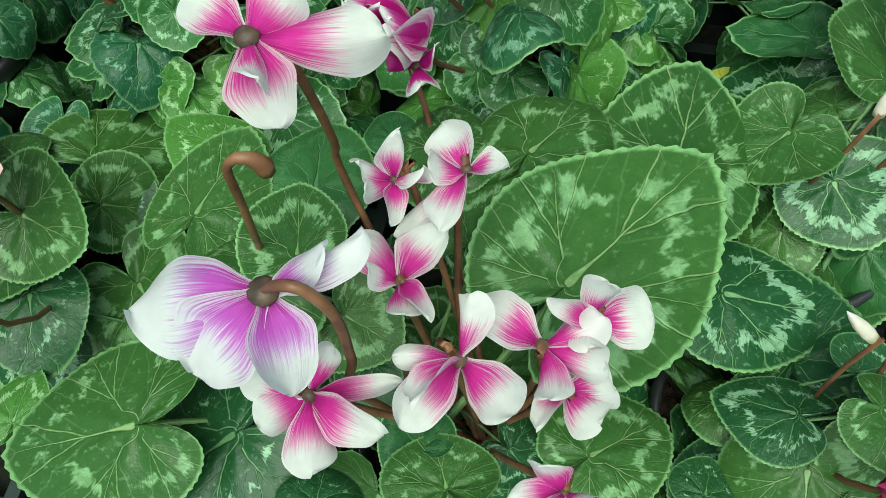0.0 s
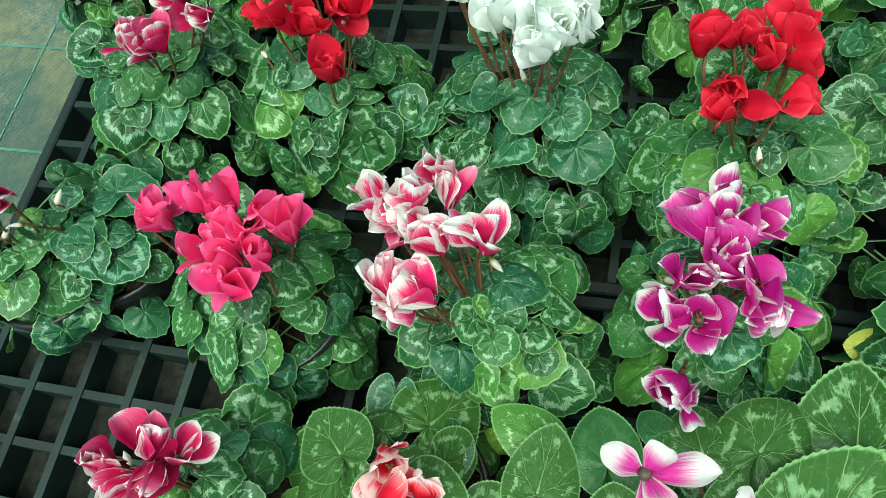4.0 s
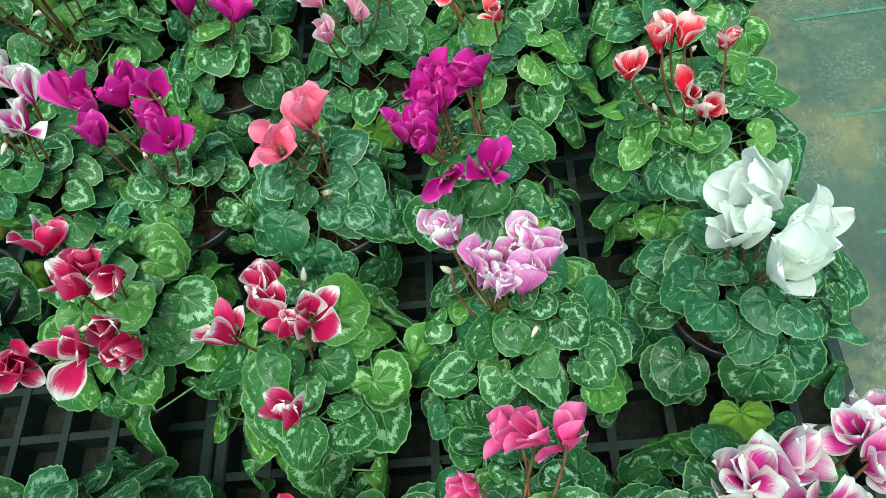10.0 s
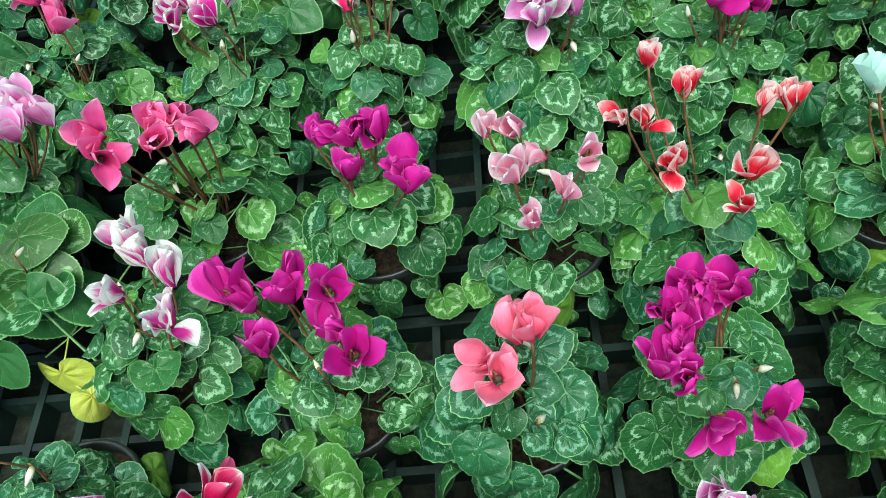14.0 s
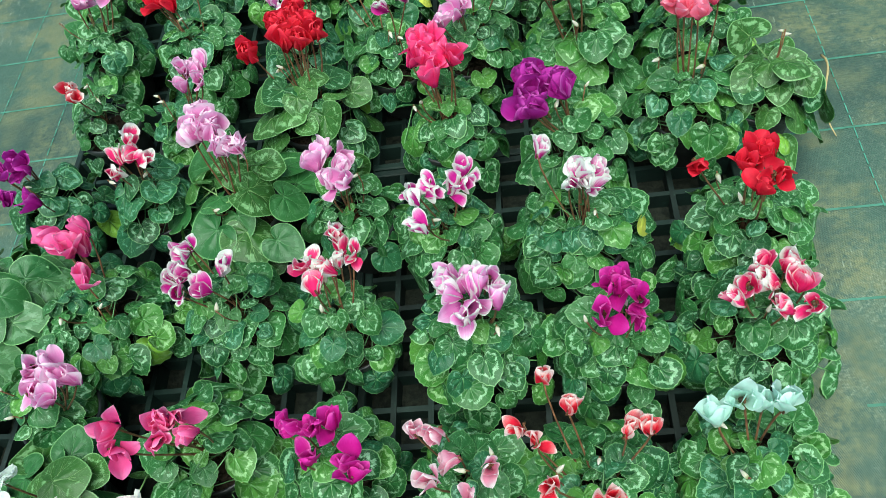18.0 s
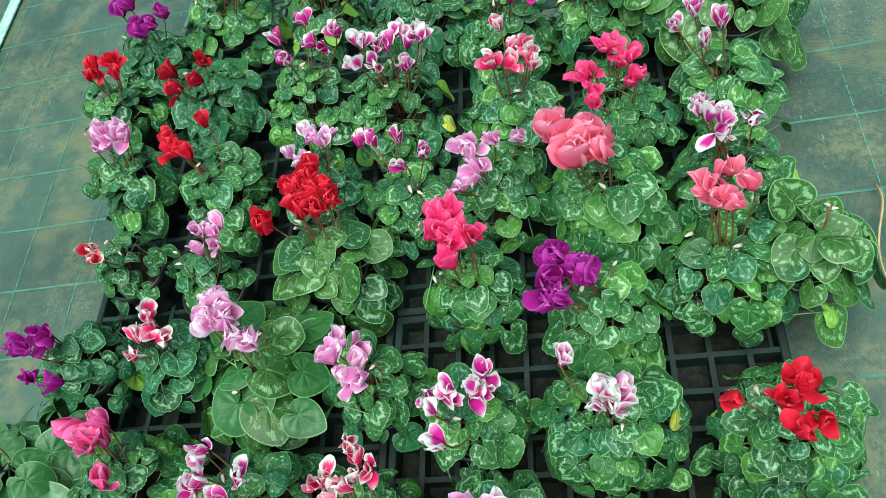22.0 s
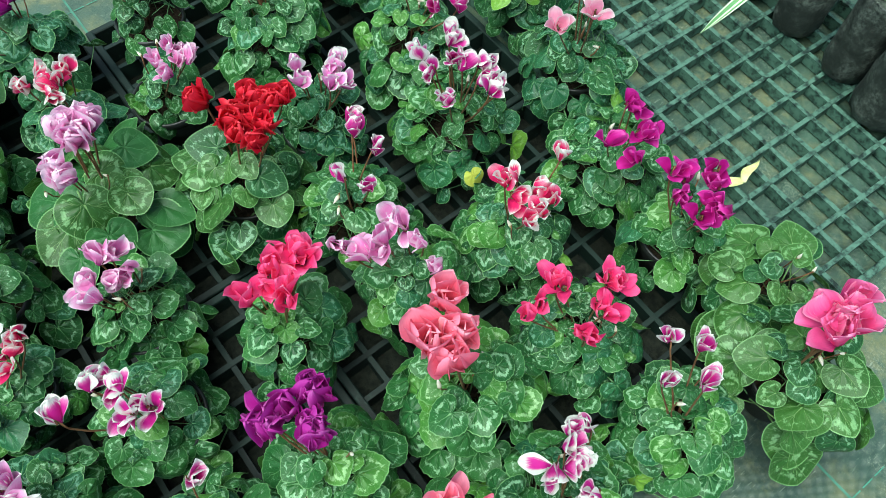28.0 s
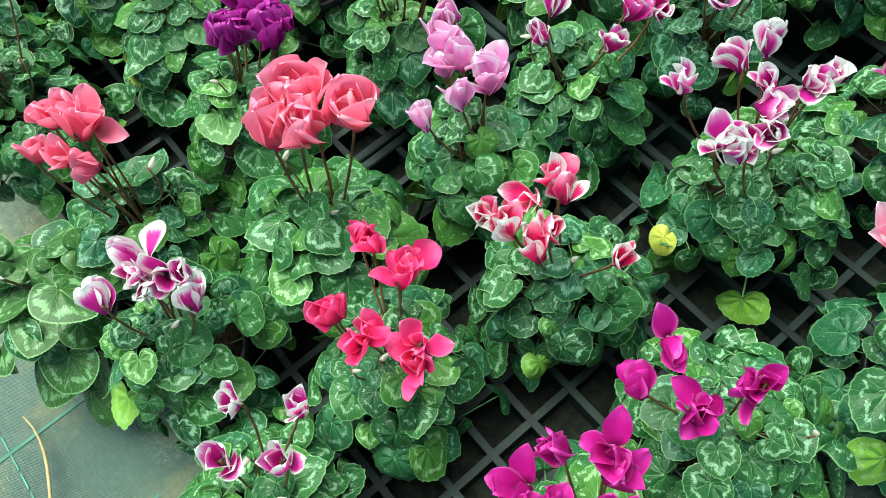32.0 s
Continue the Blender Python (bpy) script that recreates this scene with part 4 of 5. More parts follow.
cyclamen("potted cyclamen with pale-edged lilac-pink flowers and silver-marbled green leaves", 0.447, 1.800, 0.093, "m", "lilac", [(-0.027, -0.007, 0.310), (-0.021, -0.037, 0.310), (-0.033, -0.069, 0.310), (-0.061, -0.086, 0.310), (0.019, -0.008, 0.310), (0.060, -0.022, 0.310), (-0.022, 0.004, 0.301), (-0.012, -0.048, 0.299), (-0.046, -0.080, 0.307)], 0.031)
cyclamen("potted cyclamen with large coral-pink flowers and broad marbled leaves", 0.623, 1.713, 0.109, "f", "coral", [(-0.066, 0.026, 0.352), (-0.026, 0.000, 0.350), (-0.048, -0.026, 0.350), (-0.008, -0.028, 0.350)], 0.056, flare=17, double=3)
cyclamen("potted cyclamen with magenta and white flowers and silver-marbled green leaves", 0.820, 1.673, 0.106, "m", "magenta_white", [(-0.044, 0.045, 0.325), (-0.031, 0.032, 0.325), (-0.021, 0.011, 0.325), (0.016, -0.006, 0.325), (-0.030, -0.017, 0.325), (-0.037, 0.057, 0.314), (-0.016, 0.027, 0.321)], 0.031, flare=14)
cyclamen("potted cyclamen with white-edged red flowers and sparse small marbled leaves", -0.279, 1.883, 0.076, "s", "red_white", [(0.009, -0.038), (0.016, -0.063)], 0.024)
cyclamen("potted cyclamen with lilac flowers and silver-marbled green leaves", -0.111, 1.784, 0.067, "m", "lilac", [(0.054, 0.019), (0.089, 0.031), (0.049, -0.011), (0.080, -0.020), (0.061, 0.030, 0.290), (0.080, 0.014, 0.290)], 0.031)
cyclamen("potted cyclamen with red flowers and broad marbled leaves", 0.126, 1.747, 0.121, "l", "red", [(0.037, 0.093, 0.330), (0.017, 0.062, 0.330), (0.057, 0.040, 0.330), (0.006, 0.030, 0.330), (0.037, 0.003, 0.330), (0.066, 0.011, 0.330), (-0.054, 0.005, 0.330), (0.031, 0.078, 0.327), (-0.001, 0.061, 0.330), (0.035, 0.036, 0.330), (0.015, 0.010, 0.333)], 0.038, flare=14, double=2)
cyclamen("potted cyclamen with rose-pink flowers and silver-marbled green leaves", 0.363, 1.616, 0.093, "m", "rose", [(-0.010, 0.060, 0.325), (0.012, 0.053, 0.325), (-0.015, 0.017, 0.325), (0.014, 0.013, 0.325), (0.034, -0.001, 0.325), (-0.008, -0.034, 0.325), (0.001, 0.048, 0.322), (0.001, 0.061, 0.327), (-0.022, 0.037, 0.314), (0.004, -0.006, 0.326)], 0.036, flare=14)
cyclamen("potted cyclamen with deep purple flowers and fresh green marbled leaves", 0.556, 1.510, 0.096, "f", "purple", [(-0.066, 0.041, 0.300), (-0.030, 0.016, 0.300), (-0.069, 0.004, 0.300), (-0.015, 0.015, 0.300), (-0.079, -0.025, 0.300), (-0.051, 0.046, 0.296), (-0.020, 0.001, 0.304), (-0.065, -0.021, 0.303)], 0.041, double=3)
cyclamen("potted cyclamen with coral-red flowers and silver-marbled green leaves", 0.750, 1.527, 0.105, "m", "coral", [(0.012, 0.037, 0.370), (-0.025, 0.015, 0.370), (0.023, 0.011, 0.370), (-0.006, -0.015, 0.370), (-0.030, -0.004, 0.370), (0.007, 0.049, 0.358), (-0.029, 0.028, 0.374)], 0.031, flare=8)
cyclamen("potted cyclamen with broad marbled leaves and no open flowers", 0.873, 1.515, 0.101, "l", "pink", [], 0.031, aged=[(-0.001, -0.089, 0.130, -35, 40, 0.042, "lime")])
cyclamen("potted cyclamen with purple flowers and dark bluish-green leaves", -0.365, 1.697, 0.091, "d", "purple", [(-0.027, -0.007), (0.017, -0.017), (-0.003, -0.073), (0.041, -0.094), (-0.017, -0.023, 0.304), (0.011, 0.001, 0.295)], 0.036)
cyclamen("potted cyclamen with white-edged pink flowers and dark bluish-green leaves", -0.173, 1.641, 0.077, "d", "pink_white", [(0.022, 0.014), (0.043, -0.017), (-0.004, -0.000), (-0.003, -0.035), (0.023, 0.025, 0.298), (0.025, -0.011, 0.298)], 0.031, flare=10)
cyclamen("potted cyclamen with lilac flowers and broad dark green leaves", -0.015, 1.579, 0.134, "L", "lilac", [(0.009, 0.044, 0.345), (0.026, 0.009, 0.345), (-0.007, 0.010, 0.345), (0.038, -0.034, 0.345), (0.061, -0.037, 0.345), (-0.003, 0.019, 0.342), (0.014, 0.026, 0.338)], 0.043, double=3)
cyclamen("potted cyclamen with lilac flowers and silver-marbled green leaves", 0.176, 1.490, 0.085, "m", "lilac", [(-0.012, 0.026), (0.015, 0.016), (-0.010, -0.027), (0.015, -0.041), (-0.026, 0.013, 0.306), (0.013, 0.002, 0.291)], 0.038)
cyclamen("potted cyclamen with magenta and white flowers and silver-marbled green leaves", 0.320, 1.404, 0.088, "m", "magenta_white", [(-0.037, -0.006), (-0.005, -0.013), (0.027, -0.005), (0.035, -0.026), (-0.040, -0.075), (-0.038, -0.022, 0.306), (-0.016, -0.002, 0.305), (0.043, 0.007, 0.298)], 0.031, flare=14)
cyclamen("potted cyclamen with white and magenta flowers and silver-marbled green leaves", 0.514, 1.338, 0.109, "m", "white_magenta", [(-0.005, 0.002, 0.320), (0.018, -0.001, 0.320), (-0.002, -0.026, 0.320), (-0.020, -0.020, 0.320), (-0.038, 0.054, 0.320), (-0.000, -0.009, 0.308), (0.002, -0.009, 0.325), (0.015, -0.029, 0.315)], 0.031, aged=[(0.089, -0.008, 0.170, -20, 70, 0.050, "yellow")])
cyclamen("potted cyclamen with bright red flowers and silver-marbled green leaves", 0.735, 1.267, 0.109, "m", "red", [(-0.017, 0.010, 0.345), (-0.021, -0.014, 0.345), (-0.029, -0.052, 0.345), (-0.004, -0.045, 0.345), (-0.088, 0.005, 0.345), (-0.001, 0.002, 0.346), (-0.038, -0.013, 0.345)], 0.028, flare=15)
cyclamen("potted cyclamen with lilac flowers and broad pale wavy leaves", -0.465, 1.498, 0.163, "p", "lilac", [(0.021, 0.038)], 0.031)
cyclamen("potted cyclamen with pink flowers and silver-marbled green leaves", -0.248, 1.422, 0.120, "m", "pink", [(-0.033, 0.092), (-0.003, 0.072), (0.026, 0.083), (0.030, -0.006), (0.013, 0.047), (-0.017, 0.076, 0.290), (0.019, 0.065, 0.287)], 0.038, flare=14)
cyclamen("potted cyclamen with magenta and white flowers and silver-marbled green leaves", -0.027, 1.355, 0.095, "m", "magenta_white", [(-0.035, 0.049), (-0.036, 0.013), (-0.046, -0.015), (-0.011, -0.017), (0.022, 0.008), (-0.038, 0.060, 0.294), (-0.055, 0.017, 0.289)], 0.031, flare=14)
cyclamen("potted cyclamen with white-edged pink flowers and silver-marbled green leaves", 0.133, 1.284, 0.089, "m", "pink_white", [(-0.022, 0.034), (0.011, 0.028), (0.037, 0.063), (0.054, 0.036), (-0.010, 0.004), (-0.010, 0.038, 0.286), (0.027, 0.036, 0.292), (0.031, 0.077, 0.304)], 0.031, flare=10, aged=[(0.043, -0.053, 0.160, -60, 30, 0.042, "fresh")])
cyclamen("potted cyclamen with white and lilac flowers and silver-marbled green leaves", 0.320, 1.216, 0.108, "m", "lilac_white", [(-0.024, 0.024), (0.016, 0.011), (0.007, -0.021), (0.039, -0.015), (-0.021, 0.003), (-0.010, 0.017, 0.287), (0.040, 0.012, 0.288), (-0.006, -0.041, 0.297)], 0.038, aged=[(-0.066, -0.059, 0.160, -80, 50, 0.050, "fresh")])
cyclamen("potted cyclamen with magenta flowers and silver-marbled green leaves", 0.504, 1.154, 0.095, "m", "magenta", [(-0.010, 0.010), (0.007, 0.005), (0.018, -0.021), (-0.031, -0.028), (0.011, -0.040), (0.008, 0.012, 0.295), (0.003, 0.017, 0.293)], 0.031)
cyclamen("potted cyclamen with white-edged pink flowers and silver-marbled green leaves", 0.689, 1.118, 0.109, "m", "pink_white", [(-0.013, 0.023), (-0.038, 0.001), (-0.011, -0.000), (0.018, 0.009), (-0.015, -0.041), (0.021, -0.010), (0.018, -0.047), (-0.061, -0.013)], 0.031, flare=10)
cyclamen("potted cyclamen with lilac flowers and silver-marbled green leaves", -0.330, 1.281, 0.064, "m", "lilac", [(0.053, -0.002), (0.087, -0.007), (0.052, -0.030), (0.081, -0.061), (0.105, -0.027), (0.051, -0.020, 0.289), (0.089, -0.022, 0.301)], 0.034)
cyclamen("potted cyclamen with pink flowers and fresh green marbled leaves", -0.086, 1.159, 0.103, "f", "pink", [(0.014, -0.031, 0.345), (0.037, -0.032, 0.345), (0.050, -0.057, 0.345), (0.011, -0.059, 0.345), (-0.049, -0.027, 0.345), (-0.034, -0.055, 0.345), (0.020, -0.040, 0.338)], 0.029, flare=14)
cyclamen("potted cyclamen with magenta flowers and silver-marbled green leaves", 0.091, 1.080, 0.093, "m", "magenta", [(-0.017, 0.016), (-0.001, 0.010), (0.034, 0.014), (-0.002, -0.026), (0.041, -0.045), (0.054, -0.056), (-0.027, 0.025, 0.296), (0.014, 0.005, 0.305)], 0.029)
cyclamen("potted cyclamen with pale pink and white flowers and silver-marbled green leaves", 0.259, 1.013, 0.091, "m", "pale_pink", [(-0.037, 0.039), (-0.018, 0.029), (-0.008, -0.006), (-0.034, -0.024), (0.009, -0.051), (0.039, -0.030), (-0.028, -0.074)], 0.028)
cyclamen("potted cyclamen with red and white flowers and silver-marbled green leaves", 0.410, 0.960, 0.109, "m", "red_white", [(-0.027, 0.110), (-0.006, 0.071), (-0.073, 0.061), (-0.055, 0.042), (-0.055, -0.015), (0.071, 0.022), (0.046, 0.026), (0.007, -0.043), (-0.020, -0.070)], 0.025, flare=12)
cyclamen("potted cyclamen with wilting white flowers and silver-marbled green leaves", 0.600, 0.943, 0.100, "m", "teal_white", [(-0.047, 0.029), (-0.017, 0.042), (0.004, 0.035), (0.024, 0.025)], 0.032)
cyclamen("potted cyclamen with white flowers and broad dark green leaves", -0.314, 1.141, 0.119, "L", "white", [(0.022, -0.052), (0.021, -0.012), (0.009, -0.064, 0.296)], 0.029, aged=[(0.047, -0.077, 0.200, 130, 10, 0.085, "marbled"), (0.037, -0.122, 0.140, 265, 74, 0.062, "yellow"), (0.061, -0.147, 0.120, 300, 60, 0.050, "yellow")])
cyclamen("potted cyclamen with magenta and white flowers and silver-marbled green leaves", -0.141, 0.992, 0.091, "m", "white_magenta", [(0.022, 0.036), (0.050, 0.013), (-0.000, -0.010), (0.056, -0.042), (0.019, 0.052), (0.043, -0.043)], 0.033, flare=12)
cyclamen("potted cyclamen with magenta flowers and silver-marbled green leaves", 0.019, 0.900, 0.088, "m", "magenta", [(-0.060, 0.060), (-0.005, 0.035), (0.035, 0.022), (0.031, -0.010), (-0.030, -0.011), (0.047, -0.036), (-0.043, 0.049, 0.292), (0.005, 0.050, 0.302)], 0.034)
cyclamen("potted cyclamen with large coral-pink flowers and dark bluish-green leaves", 0.181, 0.837, 0.094, "d", "coral", [(0.007, 0.016), (-0.013, -0.027), (-0.019, -0.015), (0.017, 0.001)], 0.033, flare=5)
cyclamen("potted cyclamen with magenta-purple flowers and silver-marbled green leaves", 0.347, 0.796, 0.084, "m", "magenta", [(-0.047, 0.027), (-0.048, -0.003), (0.002, 0.036), (-0.018, 0.031), (-0.054, -0.032), (-0.071, -0.016), (-0.004, -0.067), (-0.044, -0.069), (-0.027, 0.018), (-0.033, 0.038, 0.303), (-0.044, 0.014, 0.299), (0.001, 0.023, 0.303), (-0.037, 0.032, 0.286), (-0.053, -0.015, 0.302)], 0.029)
cyclamen("potted cyclamen with red and white flowers and silver-marbled green leaves", 0.560, 0.771, 0.112, "m", "red_white", [(-0.031, 0.044), (-0.043, 0.025), (-0.012, 0.030), (0.009, -0.000), (-0.040, -0.037), (-0.036, -0.064), (-0.081, 0.004)], 0.025, flare=12)
cyclamen("potted cyclamen with lilac flowers and dark bluish-green leaves", -0.246, 0.866, 0.068, "d", "lilac", [(0.083, -0.080), (0.097, -0.098), (0.072, -0.104), (0.103, -0.121), (0.091, -0.126), (0.092, -0.065, 0.290), (0.094, -0.113, 0.302)], 0.029)
cyclamen("potted cyclamen with white-edged crimson flowers and fresh green marbled leaves", -0.044, 0.767, 0.109, "f", "crimson_white", [(-0.004, 0.014), (0.030, -0.028), (0.014, -0.044), (0.050, -0.053), (0.038, -0.089), (0.018, -0.105), (0.054, -0.117), (-0.041, -0.092), (-0.030, -0.106)], 0.033, flare=9)
cyclamen("potted cyclamen with white-edged crimson flowers and fresh green marbled leaves", 0.127, 0.650, 0.112, "f", "crimson_white", [(0.004, 0.035), (0.007, 0.004), (0.025, -0.019), (0.039, -0.018), (-0.033, -0.008), (0.010, -0.089)], 0.031, flare=9)
cyclamen("potted cyclamen with white-frilled lilac flowers and silver-marbled green leaves", 0.320, 0.619, 0.106, "m", "lilac_white", [(-0.034, 0.052), (-0.009, 0.004), (0.013, 0.014), (0.033, 0.001), (-0.004, -0.012), (0.015, -0.010), (-0.036, 0.066, 0.287), (-0.013, 0.015, 0.304), (0.027, 0.022, 0.306)], 0.030, double=2)
cyclamen("potted cyclamen with white flowers and dark bluish-green leaves", 0.527, 0.606, 0.108, "d", "white", [(-0.002, 0.024), (-0.017, -0.001), (-0.032, -0.013), (-0.012, -0.049), (0.021, -0.027), (0.006, -0.038), (0.009, 0.029, 0.288)], 0.037, flare=26)
cyclamen("potted cyclamen with pale pink flowers and silver-marbled green leaves", -0.387, 0.807, 0.096, "m", "pale_pink", [(0.053, -0.040), (0.062, -0.039), (0.062, -0.048, 0.301)], 0.032)
cyclamen("potted cyclamen with white-edged crimson flowers and silver-marbled green leaves", -0.456, 0.600, 0.110, "m", "crimson_white", [(0.026, 0.045), (0.048, 0.019), (0.086, -0.007), (0.095, -0.032), (0.025, -0.029), (0.060, -0.049), (0.040, -0.051), (0.074, 0.003)], 0.032, flare=9)
cyclamen("potted cyclamen with bright red flowers and silver-marbled green leaves", -0.268, 0.559, 0.100, "m", "red", [(0.020, 0.074), (-0.002, 0.049), (0.049, 0.007), (0.009, -0.009), (-0.024, -0.007), (0.029, 0.065), (0.032, -0.059), (0.010, 0.085, 0.288), (-0.008, 0.029, 0.296), (0.032, 0.014, 0.288)], 0.035, flare=15)
cyclamen("potted cyclamen with white flowers and dark bluish-green leaves", -0.080, 0.513, 0.116, "d", "white", [(-0.041, 0.041, 0.335), (-0.044, 0.012, 0.335), (-0.008, 0.009, 0.335), (0.007, 0.017, 0.335), (-0.020, -0.022, 0.335), (0.007, -0.028, 0.335), (0.029, -0.044, 0.335), (0.043, -0.039, 0.335), (0.010, -0.055, 0.335), (0.018, -0.017, 0.335), (-0.032, 0.035, 0.322), (-0.047, 0.027, 0.329)], 0.031, double=3)
cyclamen("potted cyclamen with bright red flowers and silver-marbled green leaves", 0.093, 0.429, 0.113, "m", "red", [(0.025, 0.044), (-0.003, 0.050), (0.002, 0.024), (0.027, 0.018), (-0.033, -0.005), (0.022, -0.012), (-0.038, 0.042), (-0.038, -0.021), (-0.025, -0.002), (0.030, 0.046, 0.297), (-0.018, 0.050, 0.295)], 0.028, flare=15)
cyclamen("potted cyclamen with pink flowers and silver-marbled green leaves", 0.267, 0.439, 0.115, "m", "pink", [(0.019, 0.066), (0.032, 0.053), (0.062, 0.053), (-0.019, 0.032), (-0.068, -0.036), (-0.075, -0.049), (-0.037, -0.063)], 0.028, flare=14)
cyclamen("potted cyclamen with white and pink flowers and silver-marbled green leaves", 0.437, 0.395, 0.110, "m", "white_magenta", [(-0.007, 0.034), (0.022, 0.036), (0.028, -0.006), (0.079, 0.047), (0.059, 0.040), (0.010, -0.020), (0.033, -0.026), (0.012, 0.007), (0.066, 0.016), (0.011, -0.039), (0.048, -0.019), (0.003, -0.076), (-0.019, 0.031, 0.288)], 0.032, flare=24)
cyclamen("potted cyclamen with silver-marbled green leaves and no open flowers", -0.595, 0.836, 0.085, "m", "pink", [], 0.031)
cyclamen("potted cyclamen with white-edged crimson flowers and silver-marbled green leaves", -0.570, 0.407, 0.073, "m", "crimson_white", [(0.055, -0.001), (0.045, -0.015)], 0.031, flare=9)
cyclamen("potted cyclamen with dark bluish-green leaves and no open flowers", -0.500, 0.427, 0.085, "d", "pink", [], 0.032)
cyclamen("potted cyclamen with deep rose-pink flowers and silver-marbled green leaves", -0.324, 0.346, 0.090, "m", "rose", [(-0.048, 0.025), (0.007, 0.035), (0.022, -0.036), (0.050, 0.017), (0.036, 0.005), (0.047, -0.022), (-0.007, -0.004), (0.024, 0.007), (-0.054, 0.038, 0.294), (-0.008, 0.030, 0.306), (0.013, -0.020, 0.291), (0.066, 0.005, 0.303)], 0.032, flare=18)
cyclamen("potted cyclamen with white-edged pink flowers and silver-marbled green leaves", -0.126, 0.307, 0.097, "m", "pink_white", [(-0.014, 0.069), (-0.056, 0.042), (-0.038, 0.054), (-0.058, -0.007), (-0.036, -0.013), (-0.006, 0.025), (0.014, 0.019), (-0.026, 0.023), (-0.041, 0.032), (-0.025, 0.078, 0.296), (-0.067, 0.059, 0.306), (-0.048, 0.047, 0.301), (-0.054, -0.025, 0.291), (-0.050, -0.015, 0.295)], 0.032, flare=10)
cyclamen("potted cyclamen with magenta and white flowers and silver-marbled green leaves", 0.057, 0.302, 0.088, "m", "magenta_edge", [(-0.028, 0.026), (-0.011, 0.012), (0.009, 0.014), (-0.040, -0.012), (-0.058, -0.034), (-0.031, -0.042), (-0.006, -0.018), (0.003, -0.041), (-0.016, -0.006), (-0.059, -0.090), (-0.013, 0.036, 0.304), (-0.012, -0.006, 0.292)], 0.033, flare=14)
cyclamen("potted cyclamen with pale pink flowers and plain green rounded leaves", 0.259, 0.256, 0.105, "g", "pale_pink", [(-0.022, 0.013), (-0.011, 0.003), (-0.024, -0.013), (-0.011, -0.016), (-0.027, -0.030), (-0.014, 0.002, 0.306), (-0.016, 0.019, 0.302), (-0.034, -0.029, 0.304)], 0.032)
cyclamen("potted cyclamen with white-edged crimson flowers and silver-marbled green leaves", -0.348, 0.176, 0.073, "m", "crimson_white", [(0.009, 0.023), (-0.017, -0.009), (0.023, 0.009), (-0.005, -0.029), (-0.029, 0.011), (0.007, -0.004), (-0.013, -0.038)], 0.028, flare=9)
cyclamen("potted cyclamen with red and white flowers and broad marbled leaves", -0.197, 0.178, 0.083, "l", "red_white", [(0.013, 0.001), (0.036, -0.019), (0.015, -0.039), (-0.029, -0.047), (0.007, -0.015), (0.034, -0.078, 0.270), (-0.039, -0.084, 0.270), (-0.025, -0.078, 0.262)], 0.027, flare=12)
cyclamen("potted cyclamen with broad marbled leaves and no open flowers", 0.195, 0.205, 0.055, "l", "pink", [], 0.031, aged=[(-0.025, 0.064, 0.160, 160, 20, 0.030, "yellow")])
cyclamen("potted cyclamen with pink flowers and broad marbled leaves", 0.174, 0.084, 0.048, "l", "pink", [(-0.001, -0.042, 0.250)], 0.031, flare=14)

HERO_PETALS = {}


def hero_petals(colour):
    """Large petals with a fine mesh, gently rolled."""
    if colour not in HERO_PETALS:
        HERO_PETALS[colour] = [petal_mesh("petal_" + colour, PETAL[colour], 13 * i + 5, (0.37, 0.39, 0.36, 0.38, 0.35)[i], (0.3, -0.25, 0.45, 0.12, -0.4)[i], (0.16, -0.14, 0.24, 0.05, 0.18)[i], (0.55, 0.4, -0.5, 0.6, -0.4)[i], 20, 14) for i in range(5)]
    return HERO_PETALS[colour]


